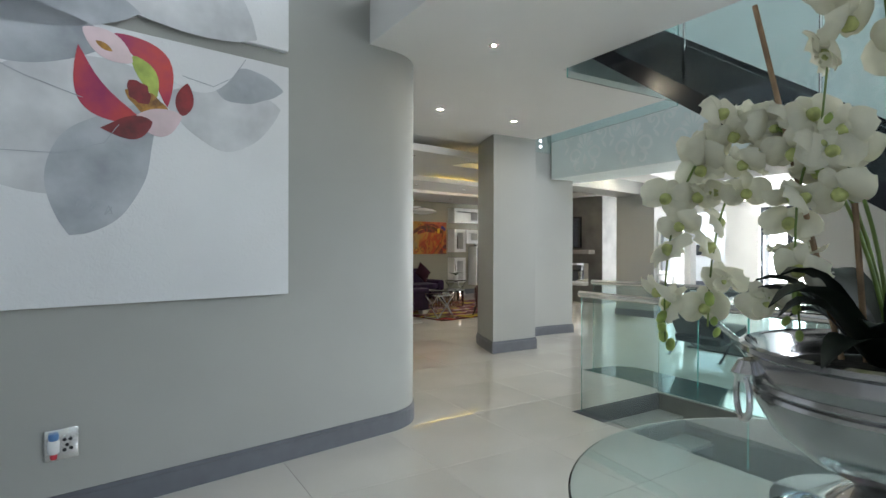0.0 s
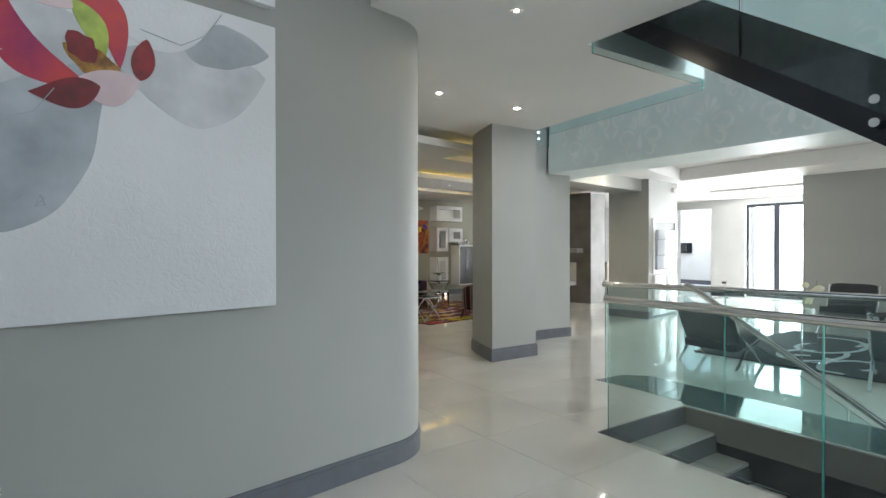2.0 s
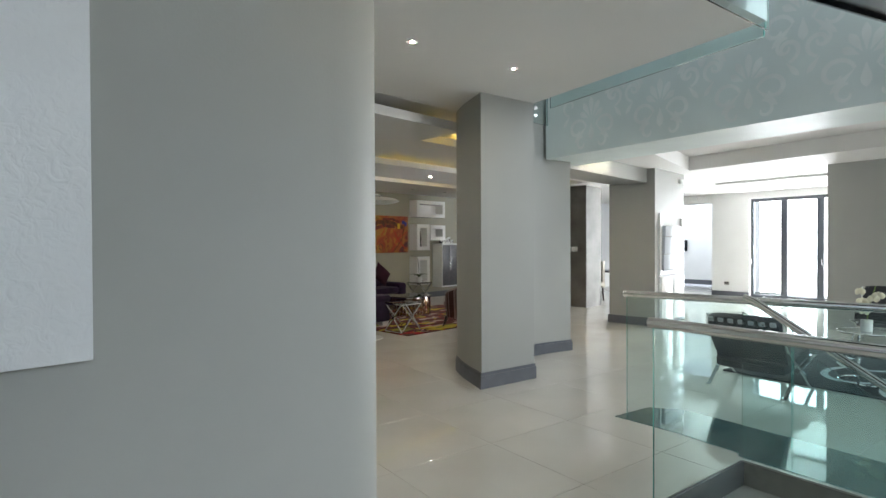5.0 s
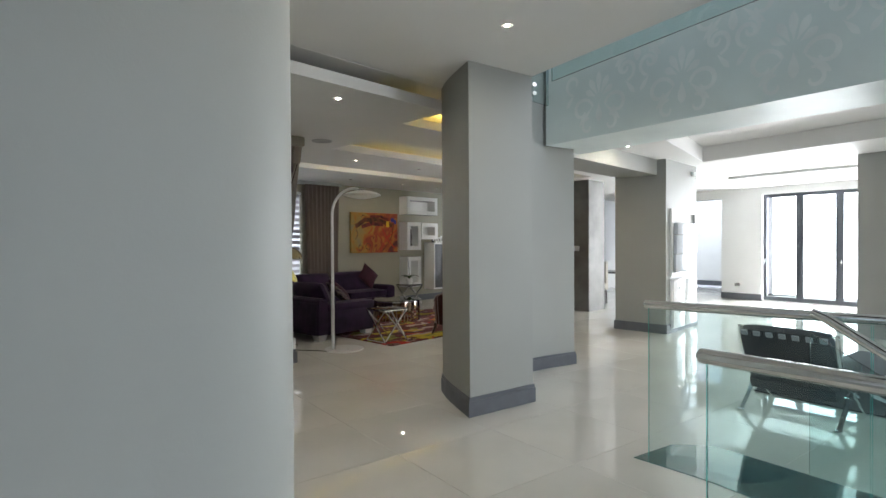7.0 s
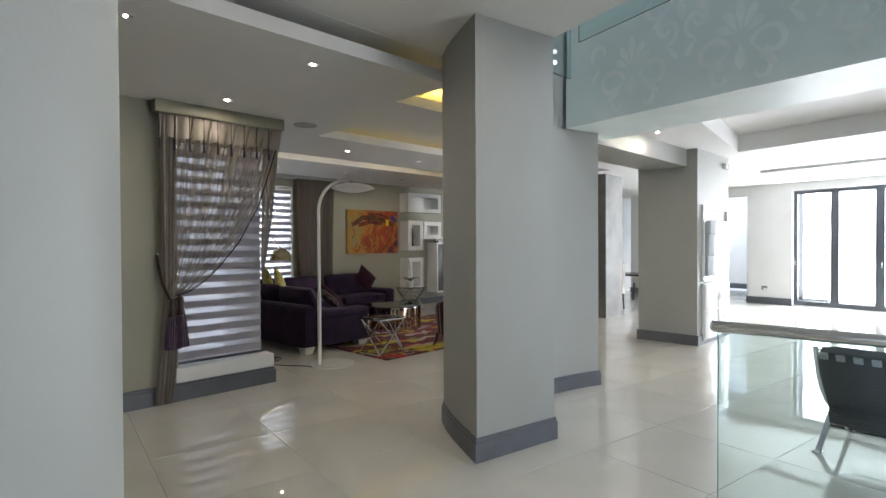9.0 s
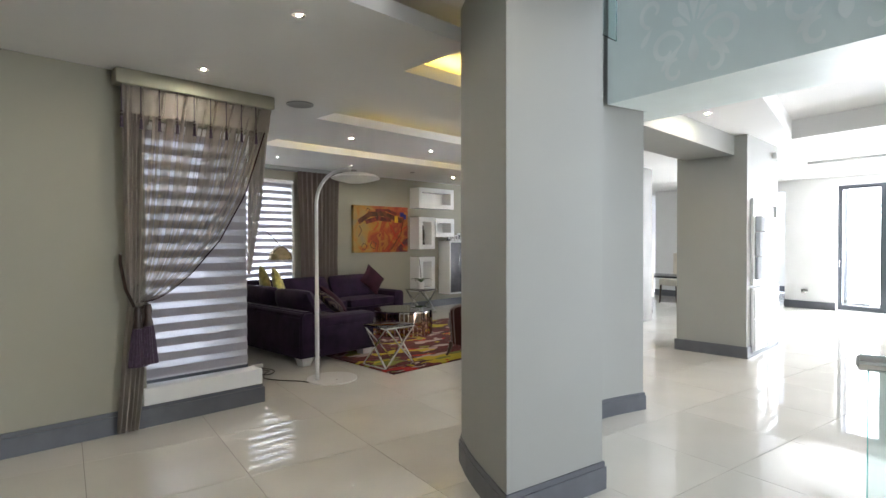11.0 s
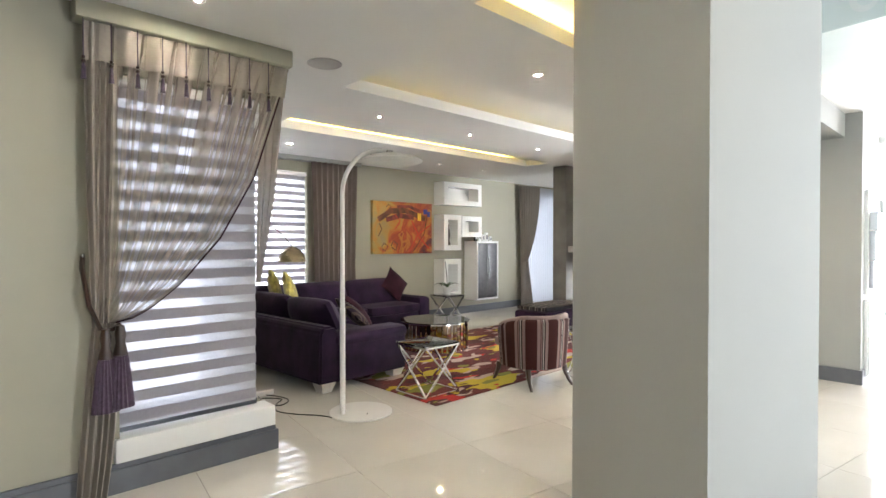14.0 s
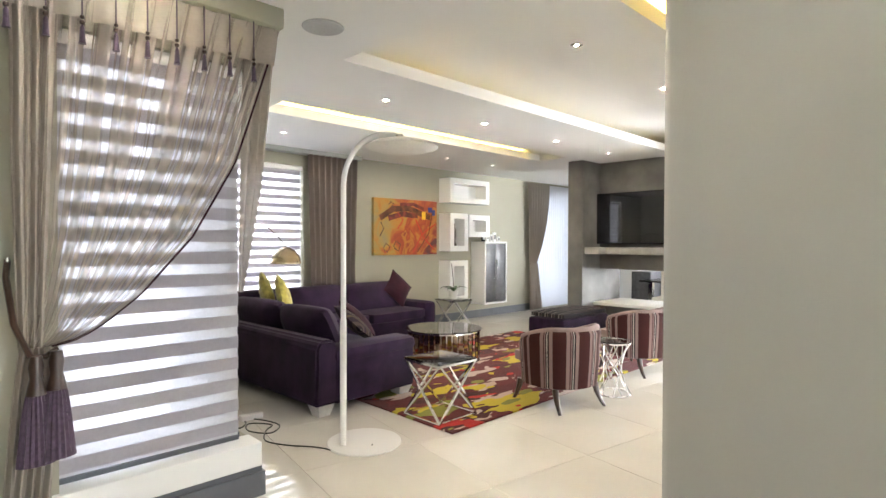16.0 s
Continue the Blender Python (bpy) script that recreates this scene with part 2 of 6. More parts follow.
# pier under the patterned fascia, with its hollowed front
bm = bmesh.new()
PIER = [(6.66, 6.03)] + [(6.66 + 1.30 * i / 14, 6.03 + 0.065 * i / 14 + 0.085 * math.sin(math.pi * i / 14)) for i in range(1, 14)] + [(7.96, 6.095), (8.05, 6.55), (6.76, 6.65)]
prism(bm, PIER, 0, TOP)
structure("wall_pier", bm, M_WALL, "pale plastered pier with a gently hollowed front", "wall")
bm = bmesh.new()
ribbon(bm, [PIER[15]] + PIER[14::-1], 0, 0.125, -0.02)
ribbon(bm, [PIER[15]] + PIER[14::-1], 0.125, 0.15, -0.012)
structure("baseboard_pier", bm, M_BASE, "dark grey baseboard round the pier", "baseboard")

# damask fascia of the upper storey over the lounge
bm = bmesh.new()
FX = 7.47
prism(bm, [(FX, -5.0), (8.3, -5.0), (8.3, 6.3), (8.06, 6.3), (7.97, 6.07), (FX, 6.10), (FX, 5.6)], 2.625, TOP)
FASCIA = structure("wall_fascia", bm, M_MINT, "pale mint fascia with a damask pattern", "wall")

# pillar, header and end walls of the lounge
bm = bmesh.new()
box(bm, 5.18, 6.56, -2.63, -1.76, 0, LC + 0.2)
structure("pillar_lounge", bm, M_WALL, "broad pale plastered pillar in the lounge", "column", MB)
bm = bmesh.new()
ribbon(bm, [(6.56, -2.63), (5.18, -2.63), (5.18, -1.76), (6.56, -1.76)], 0, 0.15, -0.02)
structure("baseboard_pillar", bm, M_BASE, "dark grey baseboard round the lounge pillar", "baseboard", MB)
bm = bmesh.new()
box(bm, 2.45, 5.18, -2.48, -1.85, 2.58, LC + 0.1)
structure("beam_header", bm, M_WALL, "pale plastered header between pier and pillar", "beam", MB)
bm = bmesh.new()
box(bm, 12.85, 13.2, -5.0, 4.6, 0, LC + 0.2)
structure("wall_lounge_end", bm, M_WALL, "pale plastered wall at the end of the lounge")
bm = bmesh.new()
wall_u(bm, -5.0, 12.0, 0, 0.3, 0, LC + 0.2, [(4.55, 7.75, 0.02, 2.645), (8.74, 9.9, 0.0, 2.60)])
bmesh.ops.transform(bm, matrix=Matrix.Translation((17.1, 0, 0)) @ pose(0, 0, 0, 0, 0, 90) @ Matrix.Scale(-1, 4, (0, 1, 0)), verts=bm.verts[:])
structure("wall_garden", bm, M_WHITE, "white plastered wall with glazed garden doors")
bm = bmesh.new()
box(bm, 17.07, 17.1, 7.75, 8.74, 0, 0.16)
box(bm, 17.07, 17.1, 9.9, 12.0, 0, 0.16)
structure("baseboard_garden", bm, M_BASE, "grey baseboard along the garden wall", "baseboard")
bm = bmesh.new()
box(bm, 11.7, 12.4, -2.3, -1.9, 0, LC + 0.1)
box(bm, 9.4, 17.0, 2.2, 2.5, 0, LC + 0.1)
box(bm, 10.7, 11.0, 2.5, 4.3, 0, LC + 0.1)
structure("wall_dining", bm, M_WHITE, "white plastered walls of the rooms behind the lounge", m=MB)

# ceilings
bm = bmesh.new()
prism(bm, [(2.83, -5.0), (4.52, -5.0), (4.52, 5.88), (2.83, 5.60)], HC, HC + 0.35)
prism(bm, [(4.52, 2.83), (6.12, 2.80), (6.53, 6.21), (4.52, 5.88)], HC, HC + 0.35)
structure("ceiling", bm, M_CEIL, "smooth white ceiling of the hall", "ceiling")


def ceiling_with_holes(bm, u0, u1, v0, v1, z0, z1, holes):
    """A slab with rectangular holes, cut along a grid of their edges."""
    us = sorted({u0, u1} | {h[0] for h in holes} | {h[1] for h in holes})
    vs = sorted({v0, v1} | {h[2] for h in holes} | {h[3] for h in holes})
    for i in range(len(us) - 1):
        for j in range(len(vs) - 1):
            cu, cv = (us[i] + us[i + 1]) / 2, (vs[j] + vs[j + 1]) / 2
            if not any(h[0] < cu < h[1] and h[2] < cv < h[3] for h in holes):
                box(bm, us[i], us[i + 1], vs[j], vs[j + 1], z0, z1)


TRAY = (0.84, 6.5, -0.62, 0.36)
COVE = (1.10, 5.93, 1.74, 2.24)
REC = (0.46, 3.8, -2.2, -1.55)
bm = bmesh.new()
ceiling_with_holes(bm, -9.0, 14.0, -2.28, 4.15, LC, LC + 0.10, [TRAY, COVE, REC])
structure("ceiling_living", bm, M_CEIL, "white stepped ceiling of the living room with recessed trays", "ceiling", MB)
bm = bmesh.new()
box(bm, -9.0, 14.0, -2.28, 4.15, LC + 0.22, LC + 0.30)
structure("ceiling_tray", bm, M_CEIL, "white raised ceiling inside the trays", "ceiling", MB)
for h, d, w in ((COVE, 0.40, 0.06), (REC, 0.05, 0.05)):
    for a in ((h[0], h[1], h[3] + d, h[3] + d + w), (h[0], h[1], h[2] - d - w, h[2] - d)):
        bm = bmesh.new()
        box(bm, a[0], a[1], a[2], a[3], LC + 0.102, LC + 0.108)
        single("cove_light", bm, M_COVE, MB, "warm yellow light strip in the ceiling recess", "light strip", "cove lights")
bm = bmesh.new()
RIM = [(8.3, 6.50), (17.1, 7.95), (17.1, -5.0), (8.3, -5.0)]
TRAYL = [(9.08, 5.62), (11.64, 6.40), (11.3, 1.2), (8.95, 1.2)]
for i in range(4):
    k = (i + 1) % 4
    prism(bm, [RIM[i], RIM[k], TRAYL[k], TRAYL[i]], LC, LC + 0.246)
box(bm, 8.3, 17.4, -5.0, 12.0, LC + 0.25, LC + 0.33)
structure("ceiling_lounge", bm, M_CEIL, "white lounge ceiling with a recessed tray", "ceiling")
# out of view: added to close the upper storey against the sky
bm = bmesh.new()
box(bm, -4.5, 8.3, -5.3, 8.0, TOP, TOP + 0.2)
structure("ceiling_upper", bm, M_CEIL, "unseen white ceiling closing the double height", "ceiling")

# unseen outer walls, added to close the hall behind the walker; lamps fill their openings
bm = bmesh.new()
wall_u(bm, -4.5, 17.4, -5.3, -5.0, 0, TOP + 0.2, [(0.2, 2.9, 0.3, 5.6), (4.8, 7.8, 0.9, 5.6), (9.0, 12.4, 0.05, 2.6)])
structure("wall_south", bm, M_WHITE, "unseen white outer wall with tall openings for added lamps")
bm = bmesh.new()
wall_u(bm, -5.3, 8.0, -0.3, 0.0, 0, TOP + 0.2, [(-3.5, 1.5, 0.3, 5.4)])
bmesh.ops.transform(bm, matrix=Matrix.Translation((-4.5, 0, 0)) @ pose(0, 0, 0, 0, 0, 90), verts=bm.verts[:])
structure("wall_west", bm, M_WHITE, "unseen white outer wall with tall openings for added lamps")

# ---- added fill lamps, and daylight through the windows and doors ----
SKYC = (0.93, 0.96, 1.0)
# these four are added: they brighten the rooms from assumed, unseen openings
area("south_fill", pose(1.5, -5.36, 2.9, 90, 0, 0), 2.6, 5.0, 26, SKYC)
area("stair_fill", pose(6.3, -5.36, 4.35, 90, 0, 0), 2.9, 2.3, 640, SKYC)
area("west_fill", pose(-4.86, -1.0, 2.9, 90, 0, -90), 4.6, 5.0, 60, SKYC)
area("lounge_fill", pose(10.7, -5.36, 1.4, 90, 0, 0), 3.2, 2.4, 520, (1.0, 0.985, 0.965))
area("daylight_garden", pose(17.6, 6.15, 1.4, 90, 0, 90), 3.1, 2.5, 1250, (1.0, 0.985, 0.965))
# added overhead lamp that brightens the passage wall; no skylight is modelled
area("annex_fill", pose(19.2, 11.4, 4.2), 3.2, 5.0, 520, SKYC)
area("daylight_window", MB @ pose(-0.66, 0.36, 1.45, -90, 0, 0), 0.58, 2.1, 16, (0.89, 0.90, 1.0))
area("daylight_far", MB @ pose(1.94, 4.52, 1.5, -90, 0, 0), 1.4, 2.1, 110, SKYC)
area("daylight_terrace", MB @ pose(9.1, 4.52, 1.3, -90, 0, 0), 1.4, 2.4, 14, SKYC)

# ---- floor ----
HOLE = (4.66, 5.90, -2.2, 2.86)
bm = bmesh.new()
ceiling_with_holes(bm, -4.5, 17.4, -5.3, 17.0, -0.25, -0.004, [HOLE])
FLOOR = structure("floor", bm, M_GROUT, "polished cream porcelain tile floor", "floor")
# ---- stairs ----
STEP_R, STEP_G = 0.17, 0.295
M_STONE = mat("stair_stone", (0.46, 0.45, 0.42), 0.15, var=0.05, scale=1.5, coat=0.2)
M_RISER = mat("stair_riser", (0.10, 0.105, 0.11), 0.25, var=0.08, scale=4)
st = thing("staircase", pose(4.66, 2.86, 0), "pale stone staircase with dark risers going down", "stairs")
for i in range(12):
    bm = bmesh.new()
    box(bm, 0.002, 1.238, -STEP_G * (i + 1), -STEP_G * i - 0.02, -STEP_R * (i + 1) - 0.03, -STEP_R * (i + 1))
    s = part("tread", bm, M_STONE, st)
    bm = bmesh.new()
    box(bm, 0.002, 1.238, -STEP_G * i - 0.02, -STEP_G * i - 0.001, -STEP_R * (i + 1), -STEP_R * i - 0.006 - (0.02 if i else 0))
    part("riser", bm, M_RISER, st)
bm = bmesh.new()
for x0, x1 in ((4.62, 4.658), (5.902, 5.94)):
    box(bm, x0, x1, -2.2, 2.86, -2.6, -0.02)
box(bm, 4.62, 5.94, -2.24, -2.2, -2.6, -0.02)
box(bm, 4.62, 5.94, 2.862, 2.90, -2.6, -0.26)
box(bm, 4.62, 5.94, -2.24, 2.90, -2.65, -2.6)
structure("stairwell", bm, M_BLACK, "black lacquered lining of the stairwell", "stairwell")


def glass_panel(parent, a, b, z0, z1, th=0.012):
    """An upright pane from a to b (plan points), with its bright cut edges."""
    a, b = Vector(a), Vector(b)
    d = (b - a).normalized()
    n = Vector((d.y, -d.x)) * th / 2
    bm = bmesh.new()
    prism(bm, [a - n, b - n, b + n, a + n], z0, z1)
    p = part("pane", bm, M_GLASS, parent, smooth=0)
    p.visible_shadow = False
    for q, e in ((a, -1), (b, 1)):
        bm = bmesh.new()
        c = q + d * (0.002 * e)
        prism(bm, [c - d * 0.0015 - n, c + d * 0.0015 - n, c + d * 0.0015 + n, c - d * 0.0015 + n], z0, z1)
        w = part("cut_edge", bm, M_EDGE, p, "green cut edge of the glass", smooth=0)
        w.visible_shadow = False


def guard(label, pts, rail_z=1.06, over=0.03):
    """A frameless glass balustrade with a steel handrail along the plan points."""
    g = thing("glass_balustrade", ID, label, "balustrade", "glass balustrades of the stairwell")
    for i in range(len(pts) - 1):
        a, b = Vector(pts[i]), Vector(pts[i + 1])
        glass_panel(g, a + (b - a).normalized() * 0.006, b - (b - a).normalized() * 0.006, 0.0, rail_z - 0.02)
    bm = bmesh.new()
    a, b = Vector(pts[0]), Vector(pts[-1])
    d = (b - a).normalized()
    a2 = a - d * over
    tube(bm, [(*(a2), rail_z), (*(a2 + d * 0.01), rail_z), (*b, rail_z)], [0.02, 0.03, 0.03], 14)
    part("handrail", bm, M_RAIL, g, "round polished steel handrail")
    return g


guard("green-tinted glass balustrade with a steel handrail at the stairwell", [(4.735, 2.80), (4.725, 1.30), (4.72, -0.30), (4.72, -1.9)])
guard("green-tinted glass balustrade with a steel handrail beside the lounge", [XY(0.12, -4.48), XY(0.20, -5.7), XY(0.28, -7.0), XY(0.36, -8.3), XY(0.44, -9.6)])

# strip of dark polished glass between the stairwell and the lounge balustrade
M_INLAY = mat("dark_floor_glass", (0.060, 0.130, 0.130), 0.03, var=0.04, scale=2, coat=1.0)
M_INLAY.node_tree.nodes["Principled BSDF"].inputs["IOR"].default_value = 1.9
bm = bmesh.new()
prism(bm, [(5.99, 3.95), (6.03, 3.42), (6.0, 2.92), (5.945, 2.90), (5.945, -2.2), (6.60, -2.2), (6.60, 1.7), (6.64, 3.70), (6.44, 3.92)], -0.001, 0.005)
structure("floor_inlay", bm, M_INLAY, "dark polished glass strip let into the floor beside the stairs", "floor")

# sloping balustrade of the flight down
g = thing("stair_balustrade", ID, "sloping glass balustrade with a steel handrail on the stairs", "balustrade")
SL = -STEP_R / STEP_G
for k in range(3):
    y1, y0 = 2.86 - 1.3 * k, 2.86 - 1.3 * (k + 1) + 0.02
    bm = bmesh.new()
    za, zb = (y1 - 2.86) * -SL, (y0 - 2.86) * -SL
    vs = [[bm.verts.new((x, y, z)) for y, z in ((y1, za - 0.05), (y0, zb - 0.05), (y0, zb + 1.02), (y1, za + 1.02))] for x in (5.912, 5.924)]
    bm.faces.new(vs[0]), bm.faces.new(vs[1][::-1])
    for i in range(4):
        bm.faces.new((vs[0][i], vs[0][(i + 1) % 4], vs[1][(i + 1) % 4], vs[1][i]))
    p = part("pane", bm, M_GLASS, g, smooth=0)
    p.visible_shadow = False
bm = bmesh.new()
tube(bm, [(5.94, 2.86, 1.12), (5.94, 2.80, 1.10), (5.94, -1.2, 1.10 - 4.0 * 0.61)], 0.026, 12)
part("handrail", bm, M_RAIL, g, "round polished steel handrail")

# the flight up: black stringer, glass and pins
g = thing("upper_stair", ID, "black lacquered stair flight overhead with a glass balustrade", "stairs")
US = 0.69
UY0, UZ0 = 2.5, 3.03                    # lower edge of the stringer where it meets the ceiling
def uz(y): return UZ0 + (y - UY0) * US
for x0, x1 in ((4.66, 4.72), (5.78, 5.84)):
    bm = bmesh.new()
    ys = (2.78, -2.0)
    q = [(ys[0], uz(ys[0])), (ys[1], uz(ys[1])), (ys[1], uz(ys[1]) + 0.45), (ys[0], uz(ys[0]) + 0.45)]
    vs = [[bm.verts.new((x, y, z)) for y, z in q] for x in (x0, x1)]
    bm.faces.new(vs[0]), bm.faces.new(vs[1][::-1])
    for i in range(4):
        bm.faces.new((vs[0][i], vs[0][(i + 1) % 4], vs[1][(i + 1) % 4], vs[1][i]))
    part("stringer", bm, M_BLACK, g, smooth=0)
bm = bmesh.new()
vs = [bm.verts.new(p) for p in ((4.72, 2.78, uz(2.78) + 0.03), (5.78, 2.78, uz(2.78) + 0.03), (5.78, -2.0, uz(-2.0) + 0.03), (4.72, -2.0, uz(-2.0) + 0.03))]
vt = [bm.verts.new(v.co + Vector((0, 0, 0.04))) for v in vs]
bm.faces.new(vs), bm.faces.new(vt[::-1])
for i in range(4):
    bm.faces.new((vs[i], vs[(i + 1) % 4], vt[(i + 1) % 4], vt[i]))
part("soffit", bm, M_BLACK, g, smooth=0)
for k in range(13):
    bm = bmesh.new()
    y = 2.6 - k * 0.33
    box(bm, 4.722, 5.778, y - 0.33, y, uz(y) + 0.12, uz(y) + 0.16)
    part("tread", bm, M_STONE, g, smooth=0)
ya = 2.62
k = 0
while ya > -1.9:
    yb = max(-1.95, ya - (0.90 if k == 0 else 0.86))
    bm = bmesh.new()
    q = [(ya, uz(ya) + 0.16), (yb, uz(yb) + 0.16), (yb, uz(yb) + 1.35), (ya, uz(ya) + 1.35)]
    vs = [[bm.verts.new((x, y, z)) for y, z in q] for x in (4.612, 4.624)]
    bm.faces.new(vs[0]), bm.faces.new(vs[1][::-1])
    for i in range(4):
        bm.faces.new((vs[0][i], vs[0][(i + 1) % 4], vs[1][(i + 1) % 4], vs[1][i]))
    p = part("pane", bm, M_GLASS, g, smooth=0)
    p.visible_shadow = False
    for yy in ((yb + 0.19),) if k else ():
        for dz in (0.10, 0.22):
            bm = bmesh.new()
            lathe(bm, [(0, 0), (0.024, 0), (0.026, 0.006), (0.026, 0.02), (0.014, 0.022), (0.014, 0.065), (0, 0.065)], 14)
            bmesh.ops.transform(bm, matrix=pose(4.600, yy, uz(yy) + dz, 0, 90, 0), verts=bm.verts[:])
            part("pin", bm, M_CHROME, g, "polished chrome glass fixing")
    ya = yb - 0.015
    k += 1
# glass rim at the ceiling opening and the glass of the upper landing
g = thing("landing_glass", ID, "green-tinted glass guard of the upper landing", "balustrade")
glass_panel(g, (4.55, 2.80), (6.11, 2.785), 2.98, 4.1)
glass_panel(g, (6.16, 2.83), (6.46, 5.10), 2.96, 4.1)
glass_panel(g, (6.52, 5.665), (7.11, 5.745), 2.965, 4.1)
for x in (6.88,):
    for zz in (3.05, 3.14):
        bm = bmesh.new()
        tube(bm, [(x - 0.03, 5.69, zz), (x + 0.03, 5.80, zz)], 0.022, 12)
        part("pin", bm, M_CHROME, g, "polished chrome glass fixing")

# ---- windows and doors ----
def make_zebra(name, w, h, label):
    """A double roller blind of opaque and sheer bands, hung at its top; x across, z down from 0."""
    t = thing(name, ID, label, "blind")
    bm = bmesh.new()
    tube(bm, [(0, -0.03, -0.03), (w, -0.03, -0.03)], 0.035, 14)
    part("roller", bm, M_GLOSSW, t)
    n = int((h - 0.07) / 0.1232)
    for i in range(n + 1):
        z = -0.061 - i * 0.1232
        bm = bmesh.new()
        box(bm, 0, w, -0.006, -0.003, max(-h, z - 0.069), z)
        part("band", bm, M_BAND, t, smooth=0)
    bm = bmesh.new()
    box(bm, 0, w, 0.004, 0.006, -h, -0.02)
    part("sheer_back", bm, M_SHEERB, t, "sheer white backing fabric", smooth=0)
    bm = bmesh.new()
    box(bm, 0, w, -0.012, 0.008, -h - 0.025, -h)
    part("bottom_bar", bm, M_FRAME, t)
    return t


def translucent(name, color, see, diffuse=0.5, weave=0.0):
    """Cloth that lets part of the light straight through (see) and scatters the rest."""
    m = bpy.data.materials.new(name)
    m.use_nodes = True
    n, l = m.node_tree.nodes, m.node_tree.links
    out = n["Material Output"]
    n.remove(n["Principled BSDF"])
    df, tl, tr = n.new("ShaderNodeBsdfDiffuse"), n.new("ShaderNodeBsdfTranslucent"), n.new("ShaderNodeBsdfTransparent")
    co, wv, rp = n.new("ShaderNodeTexCoord"), n.new("ShaderNodeTexNoise"), n.new("ShaderNodeValToRGB")
    wv.inputs["Scale"].default_value = 60
    l.new(co.outputs["Object"], wv.inputs["Vector"])
    rp.color_ramp.elements[0].color = (*[c * 0.86 for c in color], 1)
    rp.color_ramp.elements[1].color = (*color, 1)
    l.new(wv.outputs["Fac"], rp.inputs[0])
    l.new(rp.outputs[0], df.inputs[0])
    l.new(rp.outputs[0], tl.inputs[0])
    a, b = n.new("ShaderNodeMixShader"), n.new("ShaderNodeMixShader")
    a.inputs[0].default_value = 1 - diffuse
    l.new(df.outputs[0], a.inputs[1]), l.new(tl.outputs[0], a.inputs[2])
    b.inputs[0].default_value = see
    l.new(a.outputs[0], b.inputs[1]), l.new(tr.outputs[0], b.inputs[2])
    l.new(b.outputs[0], out.inputs[0])
    return m


M_BAND = translucent("blind_band", (0.47, 0.45, 0.49), 0.0, 0.72)
M_SHEERB = translucent("blind_sheer", (0.85, 0.85, 0.88), 0.28, 0.5)
M_CURT = translucent("curtain_sheer", (0.46, 0.41, 0.36), 0.42, 0.60)
# the sheer is open between its fine gathers and denser where they overlap
cn, cl = M_CURT.node_tree.nodes, M_CURT.node_tree.links
cuv, cmp, cnz, crp = cn.new("ShaderNodeUVMap"), cn.new("ShaderNodeMapping"), cn.new("ShaderNodeTexNoise"), cn.new("ShaderNodeMapRange")
cmp.inputs["Scale"].default_value = (34.0, 1.3, 1.0)
cnz.inputs["Scale"].default_value, cnz.inputs["Detail"].default_value = 1.0, 3
crp.inputs["From Min"].default_value, crp.inputs["From Max"].default_value = 0.47, 0.55
crp.inputs["To Min"].default_value, crp.inputs["To Max"].default_value = 0.20, 0.74
cl.new(cuv.outputs[0], cmp.inputs[0]), cl.new(cmp.outputs[0], cnz.inputs["Vector"]), cl.new(cnz.outputs["Fac"], crp.inputs[0])
for nd in cn:
    if nd.type == "MIX_SHADER" and abs(nd.inputs[0].default_value - 0.42) < 0.01:
        cl.new(crp.outputs[0], nd.inputs[0])
M_DRAPE = translucent("curtain_drape", (0.36, 0.32, 0.28), 0.04, 0.8)
M_DRAPED = translucent("dark_drape", (0.20, 0.165, 0.145), 0.0, 0.9)
M_TASSEL = mat("tassel_purple", (0.055, 0.03, 0.06), 0.85, var=0.25, scale=60, bump=0.3, bump_scale=200, sheen=0.3)
# emission for the backdrop walls that stand in for daylight outside
M_OUT = glow("backdrop_glow", (0.91, 0.93, 1.0), 1.4)


def window(name, o, m, label, bars=()):
    u0, u1, z0, z1 = o
    w = tagged(thing(name, m, label, "window"), kind="structure")
    bm = bmesh.new()
    for a in ((u0, u0 + 0.045, z0, z1), (u1 - 0.045, u1, z0, z1), (u0 + 0.045, u1 - 0.045, z0, z0 + 0.045), (u0 + 0.045, u1 - 0.045, z1 - 0.045, z1)):
        box(bm, a[0], a[1], 0.16, 0.22, a[2], a[3])
    for b in bars:
        box(bm, b - 0.02, b + 0.02, 0.165, 0.215, z0 + 0.045, z1 - 0.045)
    part("window_frame", bm, M_FRAME, w)
    bm = bmesh.new()
    box(bm, u0 + 0.03, u1 - 0.03, 0.186, 0.192, z0 + 0.03, z1 - 0.03)
    p = part("pane", bm, M_CLEAR, w, smooth=0)
    p.visible_shadow = False
    return w


window("window_1", W1, MB, "tall window behind a striped double roller blind")
window("window_4", (0.16, 1.35, 0.31, 2.48), MB @ pose(0, 0, 0, 0, 0, 90), "side pane of the corner window behind a striped blind")
window("window_2", W2, MB @ pose(0, 4.15, 0), "window with a striped double roller blind behind the sofa", (1.94,))
window("window_3", W3, MB @ pose(0, 4.15, 0), "tall terrace window with a sheer curtain", (9.1,))
bm = bmesh.new()
box(bm, W1[0] - 0.03, 0.016, -0.032, 0.15, 0.173, 0.313, bevel=0.008)
structure("window_sill", bm, M_WHITE, "white painted plinth and sill under the corner window", "sill", MB)

